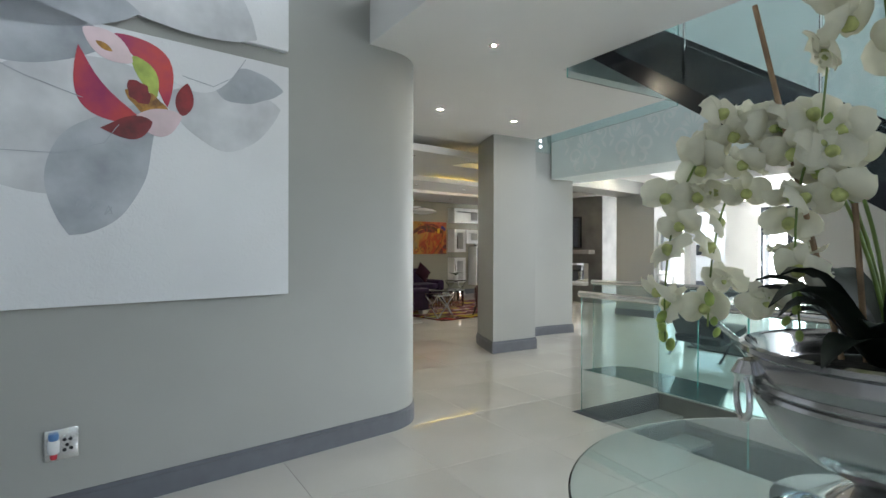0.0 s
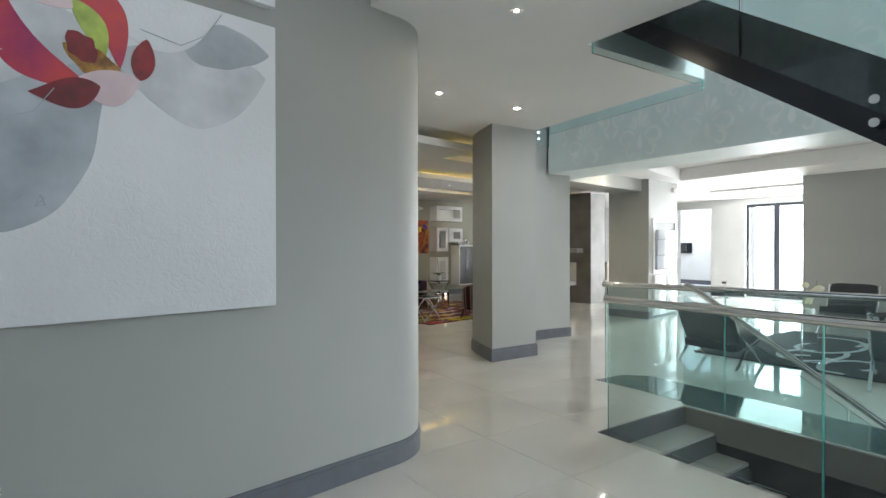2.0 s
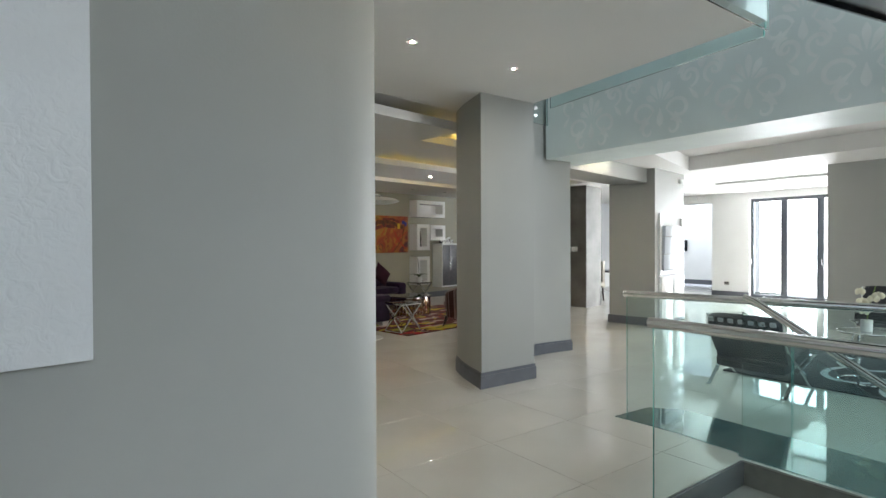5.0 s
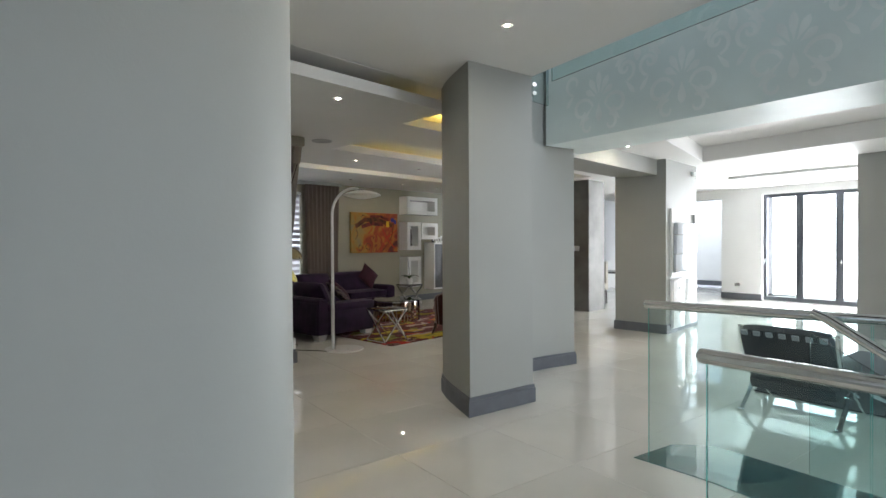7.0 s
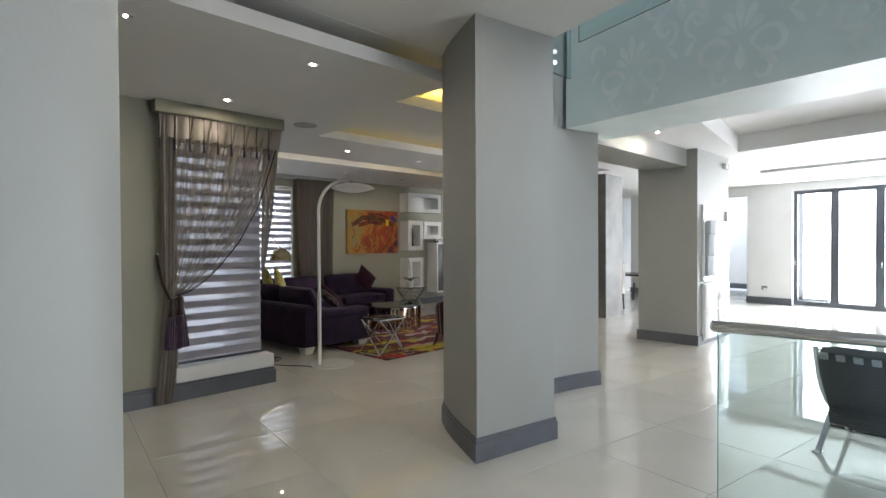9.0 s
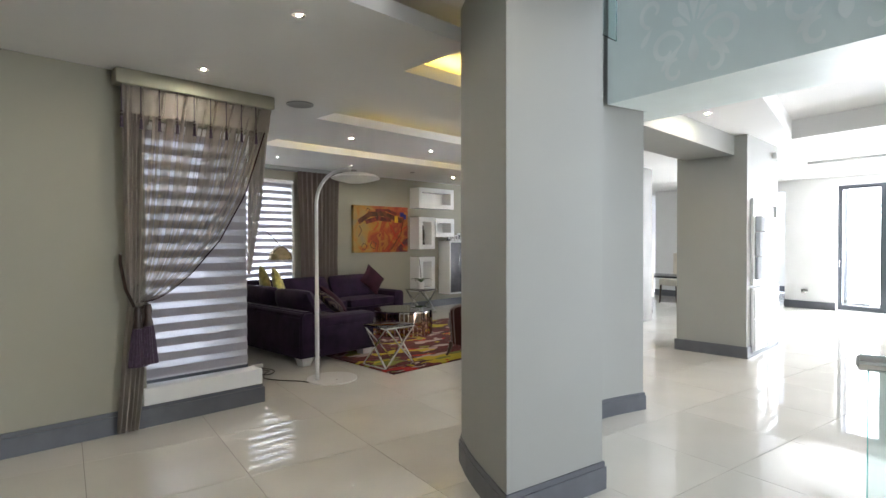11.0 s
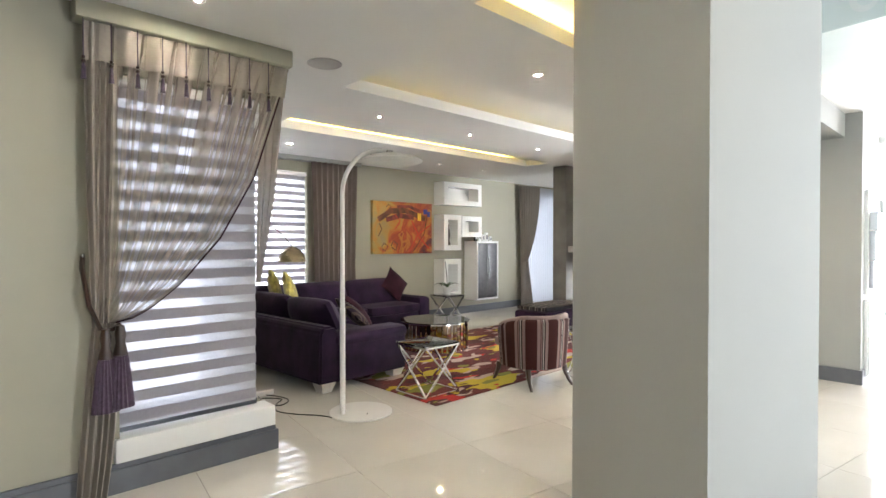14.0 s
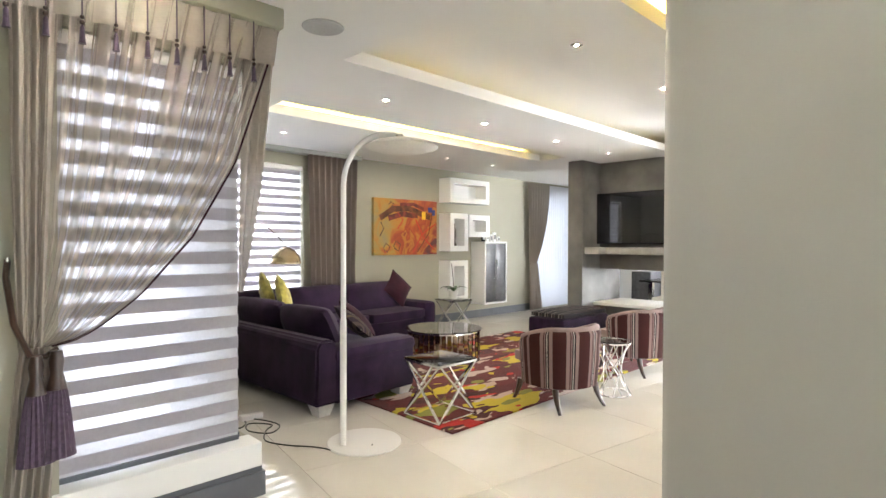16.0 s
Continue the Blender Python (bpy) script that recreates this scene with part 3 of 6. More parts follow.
bl = make_zebra("zebra_blind", 0.87, 2.12, "striped white and grey double roller blind in the tall window")
bl.matrix_world = MB @ pose(-0.955, 0.07, 2.475)
bl = make_zebra("zebra_blind", 1.22, 2.12, "striped white and grey roller blind on the corner window's side pane")
bl.matrix_world = MB @ pose(-0.075, 0.10, 2.475, 0, 0, 90)
bl = make_zebra("zebra_blind", 1.46, 2.08, "striped white double roller blind behind the sofa")
bl.matrix_world = MB @ pose(1.21, 4.22, 2.60)

gd = tagged(thing("door_1", pose(17.1, 4.55, 0, 0, 0, 90), "grey-framed glazed folding doors to the garden", "door"), kind="structure")
for i in range(4):
    a, b = i * 0.8, i * 0.8 + 0.8
    leaf = bmesh.new()
    for q in ((a, a + 0.075, 0.02, 2.66), (b - 0.075, b, 0.02, 2.66), (a + 0.075, b - 0.075, 0.02, 0.12), (a + 0.075, b - 0.075, 2.56, 2.66)):
        box(leaf, q[0], q[1], -0.16, -0.10, q[2], q[3])
    lf = part("door_leaf", leaf, M_FRAME, gd)
    bm = bmesh.new()
    box(bm, a + 0.06, b - 0.06, -0.135, -0.129, 0.1, 2.58)
    p = part("pane", bm, M_CLEAR, lf, smooth=0)
    p.visible_shadow = False
    if i % 2:
        bm = bmesh.new()
        tube(bm, [(b - 0.04, -0.09, 1.05), (b - 0.04, -0.05, 1.05), (b - 0.04, -0.05, 0.93)], 0.009, 8)
        part("door_handle", bm, M_STEEL, lf)
# glowing walls added outside, in place of the bright garden beyond the glass
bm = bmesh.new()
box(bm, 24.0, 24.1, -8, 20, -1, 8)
single("garden_backdrop", bm, M_OUT, ID, "glowing backdrop in place of the overexposed garden beyond the doors", "backdrop", kind="structure")
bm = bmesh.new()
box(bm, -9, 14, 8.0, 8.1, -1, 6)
single("garden_backdrop", bm, M_OUT, MB, "glowing backdrop in place of the overexposed garden beyond the windows", "backdrop", kind="structure")
bm = bmesh.new()
box(bm, 17.4, 40, -30, 40, -0.3, -0.05)
box(bm, -30, 17.4, 17.0, 40, -0.3, -0.05)
structure("ground", bm, M_STONE, "pale stone terrace outside", "ground")

# ---- ceiling fittings ----
def downlight():
    t = thing("downlight", ID, "small round recessed downlight with a chrome ring", "downlight", "recessed downlights")
    bm = bmesh.new()
    lathe(bm, [(0.0125, -0.002), (0.036, -0.006), (0.042, -0.003), (0.042, 0.0), (0.0125, 0.0), (0.0125, -0.002)], 20)
    part("ring", bm, M_STEEL, t)
    bm = bmesh.new()
    lathe(bm, [(0, -0.0015), (0.0125, -0.0015), (0.0125, 0.0), (0, 0.0)], 16)
    part("lamp", bm, M_LAMP, t, "glowing lamp")
    return t


M_STRIPG = mat("speaker_grille", (0.42, 0.42, 0.42), 0.6, var=0.05, scale=60)
D0 = downlight()
spots = [(*XY(u, v), LC) for u, v in ((1.79, -1.02), (3.23, -0.99), (1.76, 1.03), (3.18, 1.03), (4.64, 1.05), (6.03, 1.06), (1.82, 3.12), (3.2, 3.1), (4.63, 3.1), (5.75, 3.1), (-0.68, -0.51), (-1.9, -1.9), (-0.66, -1.92))]
spots += [(3.655, 2.69, HC), (4.326, 4.577, HC), (5.403, 4.58, HC)]
spots += [(8.75, 6.05, LC), (9.3, 6.25, LC), (12.0, 5.4, LC), (*XY(3.9, -1.5), LC)]
for i, (x, y, z) in enumerate(spots):
    if i:
        copy_thing(D0, pose(x, y, z))
D0.matrix_world = pose(*spots[0])
bm = bmesh.new()
lathe(bm, [(0, -0.004), (0.11, -0.004), (0.125, -0.009), (0.13, -0.004), (0.13, 0), (0, 0)], 32)
single("ceiling_speaker", bm, M_STRIPG, MB @ pose(0.40, -0.07, LC), "flush white round ceiling loudspeaker", "speaker")

# pelmet
bm = bmesh.new()
box(bm, -1.19, 0.10, -0.15, 0.0, LC - 0.12, LC - 0.002, bevel=0.014)
single("curtain_pelmet", bm, M_WALLWARM, MB, "pale painted curtain pelmet under the ceiling", "pelmet")
# ---- living room things ----
def at(u, v, z=0.0, turn=0.0):
    return MB @ pose(u, v, z, 0, 0, turn)


def cushion(bm, sx, sy, sz, puff=0.5, m=None, n=8):
    """A soft box: seat or back cushion centred on its base."""
    vs = {}
    for i in range(n + 1):
        for j in range(n + 1):
            a, b = 2 * i / n - 1, 2 * j / n - 1
            f = (1 - a ** 4) * (1 - b ** 4)
            ex = 1 - 0.06 * abs(b) ** 6
            ey = 1 - 0.06 * abs(a) ** 6
            for k in (0, 1):
                h = sz * (0.5 + (k - 0.5) * (1 - puff + puff * f ** 0.6))
                vs[i, j, k] = bm.verts.new((a * sx / 2 * ex, b * sy / 2 * ey, h))
    for i in range(n):
        for j in range(n):
            bm.faces.new((vs[i, j, 1], vs[i + 1, j, 1], vs[i + 1, j + 1, 1], vs[i, j + 1, 1]))
            bm.faces.new((vs[i, j, 0], vs[i, j + 1, 0], vs[i + 1, j + 1, 0], vs[i + 1, j, 0]))
    for i in range(n):
        for (p, q) in (((i, 0), (i + 1, 0)), ((i + 1, n), (i, n)), ((0, i + 1), (0, i)), ((n, i), (n, i + 1))):
            bm.faces.new((vs[(*p, 0)], vs[(*q, 0)], vs[(*q, 1)], vs[(*p, 1)]))
    if m is not None:
        bmesh.ops.transform(bm, matrix=m, verts=list(vs.values()))


def pillow(bm, s, t, m):
    """A square scatter pillow with pinched corners, standing on edge in its own plane."""
    n = 12
    vs = {}
    for i in range(n + 1):
        for j in range(n + 1):
            a, b = 2 * i / n - 1, 2 * j / n - 1
            k = 1 - 0.09 * (1 - a * a) * abs(b) ** 3
            l = 1 - 0.09 * (1 - b * b) * abs(a) ** 3
            h = t / 2 * max(0.0, (1 - a * a) * (1 - b * b)) ** 0.45
            for q in (-1, 1):
                vs[i, j, q] = bm.verts.new((a * s / 2 * l, q * h, b * s / 2 * k))
    for i in range(n):
        for j in range(n):
            bm.faces.new((vs[i, j, 1], vs[i, j + 1, 1], vs[i + 1, j + 1, 1], vs[i + 1, j, 1]))
            bm.faces.new((vs[i, j, -1], vs[i + 1, j, -1], vs[i + 1, j + 1, -1], vs[i, j + 1, -1]))
    bmesh.ops.remove_doubles(bm, verts=list(vs.values()), dist=1e-5)
    bmesh.ops.transform(bm, matrix=m, verts=bm.verts[:])


def stripes(name, cols, axis, scale, rough=0.8):
    """Woven stripes across one axis of the object."""
    m = bpy.data.materials.new(name)
    m.use_nodes = True
    n, l = m.node_tree.nodes, m.node_tree.links
    p = n["Principled BSDF"]
    p.inputs["Roughness"].default_value = rough
    p.inputs["Specular IOR Level"].default_value = 0.2
    co, sp, mu, fr, rp = n.new("ShaderNodeTexCoord"), n.new("ShaderNodeSeparateXYZ"), n.new("ShaderNodeMath"), n.new("ShaderNodeMath"), n.new("ShaderNodeValToRGB")
    mu.operation, fr.operation = "MULTIPLY", "FRACT"
    mu.inputs[1].default_value = scale
    l.new(co.outputs["Object"], sp.inputs[0])
    if axis == "round":
        an = n.new("ShaderNodeMath")
        an.operation = "ARCTAN2"
        l.new(sp.outputs[1], an.inputs[0])
        l.new(sp.outputs[0], an.inputs[1])
        l.new(an.outputs[0], mu.inputs[0])
    else:
        l.new(sp.outputs[axis], mu.inputs[0])
    l.new(mu.outputs[0], fr.inputs[0])
    l.new(fr.outputs[0], rp.inputs[0])
    rp.color_ramp.interpolation = "CONSTANT"
    while len(rp.color_ramp.elements) < len(cols):
        rp.color_ramp.elements.new(0.5)
    for e, (q, c) in zip(rp.color_ramp.elements, cols):
        e.position, e.color = q, (*c, 1)
    nz, mx = n.new("ShaderNodeTexNoise"), n.new("ShaderNodeMix")
    nz.inputs["Scale"].default_value = 90
    mx.data_type, mx.blend_type = "RGBA", "MULTIPLY"
    mx.inputs[0].default_value = 0.35
    l.new(co.outputs["Object"], nz.inputs["Vector"])
    l.new(rp.outputs[0], mx.inputs[6])
    l.new(nz.outputs["Color"], mx.inputs[7])
    l.new(mx.outputs[2], p.inputs["Base Color"])
    return m


DKB, MAUVE, CREAM, BLK = (0.050, 0.013, 0.012), (0.25, 0.175, 0.165), (0.55, 0.50, 0.46), (0.012, 0.01, 0.012)
M_STRIPE = stripes("striped_upholstery", [(0.0, DKB), (0.46, MAUVE), (0.60, DKB), (0.64, MAUVE), (0.68, BLK), (0.73, CREAM), (0.76, BLK), (0.82, MAUVE), (0.95, DKB)], "round", 1.65)
M_PILLOWS = stripes("striped_pillow", [(0.0, (0.022, 0.010, 0.020)), (0.25, (0.10, 0.075, 0.035)), (0.36, (0.02, 0.010, 0.018)), (0.5, (0.24, 0.21, 0.13)), (0.545, (0.015, 0.008, 0.012)), (0.8, (0.09, 0.065, 0.05))], 0, 5.0)
M_MUSTARD = mat("mustard_velvet", (0.40, 0.31, 0.025), 0.7, var=0.3, scale=12, bump=0.15, bump_scale=50, second=(0.55, 0.46, 0.08), sheen=0.3)
M_PLUM = mat("plum_velvet", (0.030, 0.007, 0.014), 0.8, var=0.2, scale=8, bump=0.1, bump_scale=120)
M_PLUM.node_tree.nodes["Principled BSDF"].inputs["Specular IOR Level"].default_value = 0.15
M_MAUVE = mat("mauve_velvet", (0.25, 0.18, 0.165), 0.75, var=0.15, scale=9, bump=0.1, bump_scale=120, sheen=0.08)
M_FOOT = mat("brushed_foot", (0.66, 0.65, 0.63), 0.4, 0.3, var=0.05, scale=20)

# corner sofa
sofa = thing("corner_sofa", at(0.935, 0.90, 0.0, 2.5) @ Matrix.Diagonal((0.97, 1, 1, 1)), "dark purple velvet corner sofa with brushed feet on the tiled floor", "sofa")
bm = bmesh.new()
box(bm, 0.02, 1.16, 0.02, 3.05, 0.09, 0.33, bevel=0.03)
part("base", bm, M_VELVET, sofa)
bm = bmesh.new()
box(bm, 1.162, 3.68, 2.10, 3.05, 0.09, 0.33, bevel=0.03)
part("base", bm, M_VELVET, sofa)
# sloping outer back along the side
bm = bmesh.new()
prof = [(0.0, 0.10), (0.235, 0.10), (0.235, 0.42), (0.225, 0.60), (0.18, 0.655), (0.06, 0.655), (0.01, 0.60)]
a = [bm.verts.new((x, 0.0, z)) for x, z in prof]
b = [bm.verts.new((x, 3.05, z)) for x, z in prof]
bm.faces.new(a), bm.faces.new(b[::-1])
for i in range(len(prof)):
    bm.faces.new((a[i], b[i], b[(i + 1) % len(prof)], a[(i + 1) % len(prof)]))
bmesh.ops.bevel(bm, geom=[e for e in bm.edges], offset=0.022, segments=3, affect="EDGES")
part("side_back", bm, M_VELVET, sofa)
bm = bmesh.new()
box(bm, 0.24, 3.66, 2.83, 3.06, 0.10, 0.70, bevel=0.05)
part("back", bm, M_VELVET, sofa)
# rolled arms at both ends
bm = bmesh.new()
box(bm, 0.20, 1.15, -0.012, 0.262, 0.092, 0.50, bevel=0.03)
box(bm, 0.19, 1.17, -0.03, 0.275, 0.44, 0.575, bevel=0.055)
part("arm", bm, M_VELVET, sofa)
bm = bmesh.new()
box(bm, 3.44, 3.70, 2.06, 3.04, 0.09, 0.56, bevel=0.06)
part("arm", bm, M_VELVET, sofa)
for x, y, sx, sy in ((0.70, 0.90, 0.92, 1.26), (0.70, 2.1, 0.96, 1.14), (1.75, 2.42, 1.10, 0.86), (2.87, 2.42, 1.10, 0.86)):
    bm = bmesh.new()
    cushion(bm, sx, sy, 0.18, 0.34, pose(x, y, 0.315))
    part("seat_cushion", bm, M_VELVET, sofa)
for x, y, sx, turn in ((0.34, 0.78, 0.80, 90), (0.36, 1.72, 1.0, 90), (0.86, 2.66, 0.8, 0), (1.76, 2.70, 1.02, 0), (2.84, 2.70, 1.02, 0)):
    bm = bmesh.new()
    cushion(bm, sx, 0.50, 0.31, 0.82, pose(x, y, 0.575, 62 if turn == 0 else 0, 0 if turn == 0 else 0, 0) @ (pose(0, 0, -0.02, 0, 0, 0) if turn == 0 else pose(0, 0, -0.02, 64, 0, 90)))
    part("back_cushion", bm, M_VELVET, sofa)
for x, y in ((0.12, 0.10), (1.06, 0.10), (0.12, 2.94), (1.10, 1.6), (3.58, 2.16), (3.58, 2.94), (2.2, 2.16)):
    bm = bmesh.new()
    q = [bm.verts.new((x + sx * r, y + sy * r, z)) for z, r in ((0.0, 0.055), (0.10, 0.085)) for sx, sy in ((-1, -1), (1, -1), (1, 1), (-1, 1))]
    bm.faces.new(q[:4][::-1]), bm.faces.new(q[4:])
    for i in range(4):
        bm.faces.new((q[i], q[(i + 1) % 4], q[4 + (i + 1) % 4], q[4 + i]))
    part("foot", bm, M_FOOT, sofa, "pale brushed tapered foot")

def scatter(name, u, v, z, s, t, tilt, turn, roll, m, label):
    bm = bmesh.new()
    pillow(bm, s, t, pose(0, 0, 0, 0, roll, 0))
    lo = min(v.co.z for v in bm.verts)
    single(name, bm, m, at(u, v, z - lo * math.cos(radians(tilt)), turn) @ pose(0, 0, 0, tilt), label, "pillow", "scatter pillows")


scatter("scatter_pillow", 1.64, 3.2, 0.52, 0.46, 0.16, -14, 70, 40, M_MUSTARD, "mustard yellow velvet pillow on the sofa")
scatter("scatter_pillow", 1.72, 2.92, 0.50, 0.46, 0.16, -16, 58, 42, M_MUSTARD, "mustard yellow velvet pillow on the sofa")
scatter("scatter_pillow", 1.74, 1.50, 0.46, 0.43, 0.14, -48, 62, 38, M_PILLOWS, "striped purple and olive pillow on the sofa")
scatter("scatter_pillow", 1.90, 1.68, 0.46, 0.43, 0.14, -44, 66, 44, M_PLUM, "plum velvet pillow on the sofa")
scatter("scatter_pillow", 3.92, 3.45, 0.46, 0.46, 0.16, -20, 8, 45, M_PLUM, "plum velvet pillow with piped edge on the sofa")

# carpet with a camouflage-like pattern
def carpet_mat():
    m = bpy.data.materials.new("patchwork_carpet")
    m.use_nodes = True
    n, l = m.node_tree.nodes, m.node_tree.links
    p = n["Principled BSDF"]
    p.inputs["Roughness"].default_value = 0.95
    co, mp = n.new("ShaderNodeTexCoord"), n.new("ShaderNodeMapping")
    mp.inputs["Scale"].default_value = (1.0, 2.1, 1.0)
    mp.inputs["Rotation"].default_value = (0, 0, 0.5)
    l.new(co.outputs["Object"], mp.inputs[0])
    last = None
    cols = [((0.40, 0.30, 0.26), 0.55), ((0.055, 0.008, 0.009), 0.55), ((0.42, 0.33, 0.02), 0.56), ((0.075, 0.012, 0.012), 0.565), ((0.36, 0.016, 0.012), 0.62), ((0.42, 0.34, 0.30), 0.62), ((0.18, 0.18, 0.03), 0.62)]
    for i, (c, limit) in enumerate(cols):
        nz = n.new("ShaderNodeTexNoise")
        nz.noise_dimensions = "4D"
        nz.inputs["W"].default_value = 3.7 * i + 1.3
        nz.inputs["Scale"].default_value, nz.inputs["Detail"].default_value, nz.inputs["Roughness"].default_value = 1.75, 2.0, 0.5
        l.new(mp.outputs[0], nz.inputs["Vector"])
        gt = n.new("ShaderNodeMath")
        gt.operation = "GREATER_THAN"
        gt.inputs[1].default_value = limit
        l.new(nz.outputs["Fac"], gt.inputs[0])
        mx = n.new("ShaderNodeMix")
        mx.data_type = "RGBA"
        mx.inputs[7].default_value = (*c, 1)
        if last is None:
            mx.inputs[6].default_value = (0.10, 0.014, 0.014, 1)
        else:
            l.new(last, mx.inputs[6])
        l.new(gt.outputs[0], mx.inputs[0])
        last = mx.outputs[2]
    l.new(last, p.inputs["Base Color"])
    nb, bp = n.new("ShaderNodeTexNoise"), n.new("ShaderNodeBump")
    nb.inputs["Scale"].default_value = 220
    bp.inputs["Strength"].default_value = 0.5
    bp.inputs["Distance"].default_value = 0.01
    l.new(co.outputs["Object"], nb.inputs["Vector"])
    l.new(nb.outputs["Fac"], bp.inputs["Height"])
    l.new(bp.outputs["Normal"], p.inputs["Normal"])
    return m


M_CARPET = carpet_mat()
bm = bmesh.new()
box(bm, 0, 4.2, 0, 2.65, 0.0, 0.016, bevel=0.005)
single("patterned_rug", bm, M_CARPET, at(1.52, -0.11), "rug with red, burgundy, yellow and cream camouflage patches on the tiles", "rug")


def x_table(label, m, s=0.43, h=0.49):
    """A square side table: glass top on crossed chrome bars."""
    t = thing("side_table", m, label, "side table", "chrome side tables")
    r = s / 2
    for z in (0.009, h - 0.02):
        bm = bmesh.new()
        for a, b in (((-r, -r), (r, -r)), ((r, -r), (r, r)), ((r, r), (-r, r)), ((-r, r), (-r, -r))):
            tube(bm, [(*a, z), (*b, z)], 0.008, flat=(0.009, 0.009))
        part("frame", bm, M_CHROME, t)
    c = [(-r, -r), (r, -r), (r, r), (-r, r)]
    for i in range(4):
        a, b = Vector(c[i]), Vector(c[(i + 1) % 4])
        bm = bmesh.new()
        tube(bm, [(*a, 0.01), (*(b * 0.98), h - 0.02)], 0.008, flat=(0.008, 0.008))
        part("bar", bm, M_CHROME, t)
        bm = bmesh.new()
        tube(bm, [(*b, 0.01), (*(a * 0.98), h - 0.02)], 0.008, flat=(0.008, 0.008))
        part("bar", bm, M_CHROME, t)
    bm = bmesh.new()
    box(bm, -r - 0.005, r + 0.005, -r - 0.005, r + 0.005, h - 0.010, h, bevel=0.003)
    p = part("tabletop", bm, M_SMOKE, t, "smoked glass top")
    p.visible_shadow = False
    return t


M_SMOKE = glass_mat("smoked_glass", (0.62, 0.60, 0.58))
x_table("square chrome side table with crossed legs on the rug", at(1.765, 0.275, 0.016))
x_table("square chrome side table with crossed legs beside the sofa end", at(5.25, 3.55), 0.45, 0.5)

# drum coffee table with mirrored slats
t = thing("coffee_table", at(3.3, 1.80, 0.016), "round coffee table ringed with bronze mirror slats under a glass top", "coffee table")
M_SLAT = mat("bronze_mirror", (0.50, 0.36, 0.26), 0.06, 1.0, var=0.35, scale=7)
for z in (0.0, 0.37):
    bm = bmesh.new()
    lathe(bm, [(0.43, z), (0.46, z), (0.46, z + 0.02), (0.43, z + 0.02), (0.43, z)], 48)
    part("ring", bm, M_CHROME, t)
for k in range(40):
    a = math.tau * k / 40
    bm = bmesh.new()
    box(bm, 0.445, 0.452, -0.026, 0.026, 0.021, 0.369)
    bmesh.ops.transform(bm, matrix=pose(0, 0, 0, 0, 0, math.degrees(a)), verts=bm.verts[:])
    part("slat", bm, M_SLAT, t, smooth=0)
bm = bmesh.new()
lathe(bm, [(0, 0.391), (0.475, 0.391), (0.48, 0.396), (0.475, 0.402), (0, 0.402)], 56)
p = part("tabletop", bm, M_SMOKE, t, "smoked glass top")
p.visible_shadow = False

# tub chairs
def tub_chair(m, label):
    t = thing("tub_chair", m, label, "armchair", "striped tub chairs")
    R = 0.36
    n = 28
    bm = bmesh.new()
    rows = []
    for k in range(n + 1):
        a = radians(-205 + 230 * k / n)
        f = abs(k / n - 0.5) * 2
        top = 0.71 - 0.14 * max(0, f - 0.45) ** 1.3 * 1.6
        rr = R * (1 + 0.02 * math.sin(a * 2))
        c, s = math.cos(a), math.sin(a)
        pts = [(rr - 0.035, 0.20), (rr - 0.005, 0.21), (rr + 0.015, 0.45), (rr + 0.025, top - 0.03), (rr + 0.005, top), (rr - 0.05, top), (rr - 0.075, top - 0.03), (rr - 0.085, 0.40), (rr - 0.08, 0.21)]
        rows.append([bm.verts.new((p * c, p * s, z)) for p, z in pts])
    for k in range(n):
        for i in range(len(rows[0])):
            j = (i + 1) % len(rows[0])
            bm.faces.new((rows[k][i], rows[k + 1][i], rows[k + 1][j], rows[k][j]))
    bm.faces.new(rows[0]), bm.faces.new(rows[-1][::-1])
    part("shell", bm, M_STRIPE, t, "burgundy, mauve and cream striped back")
    bm = bmesh.new()
    pts = []
    for k in range(n + 1):
        a = radians(-205 + 230 * k / n)
        f = abs(k / n - 0.5) * 2
        top = 0.712 - 0.14 * max(0, f - 0.45) ** 1.3 * 1.6
        pts.append(((R - 0.025) * math.cos(a), (R - 0.025) * math.sin(a), top))
    tube(bm, pts, 0.032, 10)
    part("roll", bm, M_MAUVE, t, "mauve velvet roll along the back")
    bm = bmesh.new()
    lathe(bm, [(0, 0.19), (0.30, 0.19), (0.34, 0.21), (0.345, 0.33), (0.32, 0.345), (0, 0.345)], 32)
    part("seat_base", bm, M_MAUVE, t)
    bm = bmesh.new()
    cushion(bm, 0.54, 0.62, 0.14, 0.4, pose(0, 0.04, 0.345))
    part("seat_cushion", bm, M_MAUVE, t)
    for x, y, kx, ky in ((-0.24, -0.22, -0.25, -0.8), (0.24, -0.22, 0.25, -0.8), (-0.25, 0.25, -0.5, 0.3), (0.25, 0.25, 0.5, 0.3)):
        bm = bmesh.new()
        tube(bm, [(x, y, 0.20), (x + kx * 0.02, y + ky * 0.02, 0.13), (x + kx * 0.07, y + ky * 0.07, 0.05), (x + kx * 0.12, y + ky * 0.12, 0.0)], [0.030, 0.026, 0.018, 0.014], 8)
        part("leg", bm, M_WOOD, t, "dark curved wooden leg")
    return t


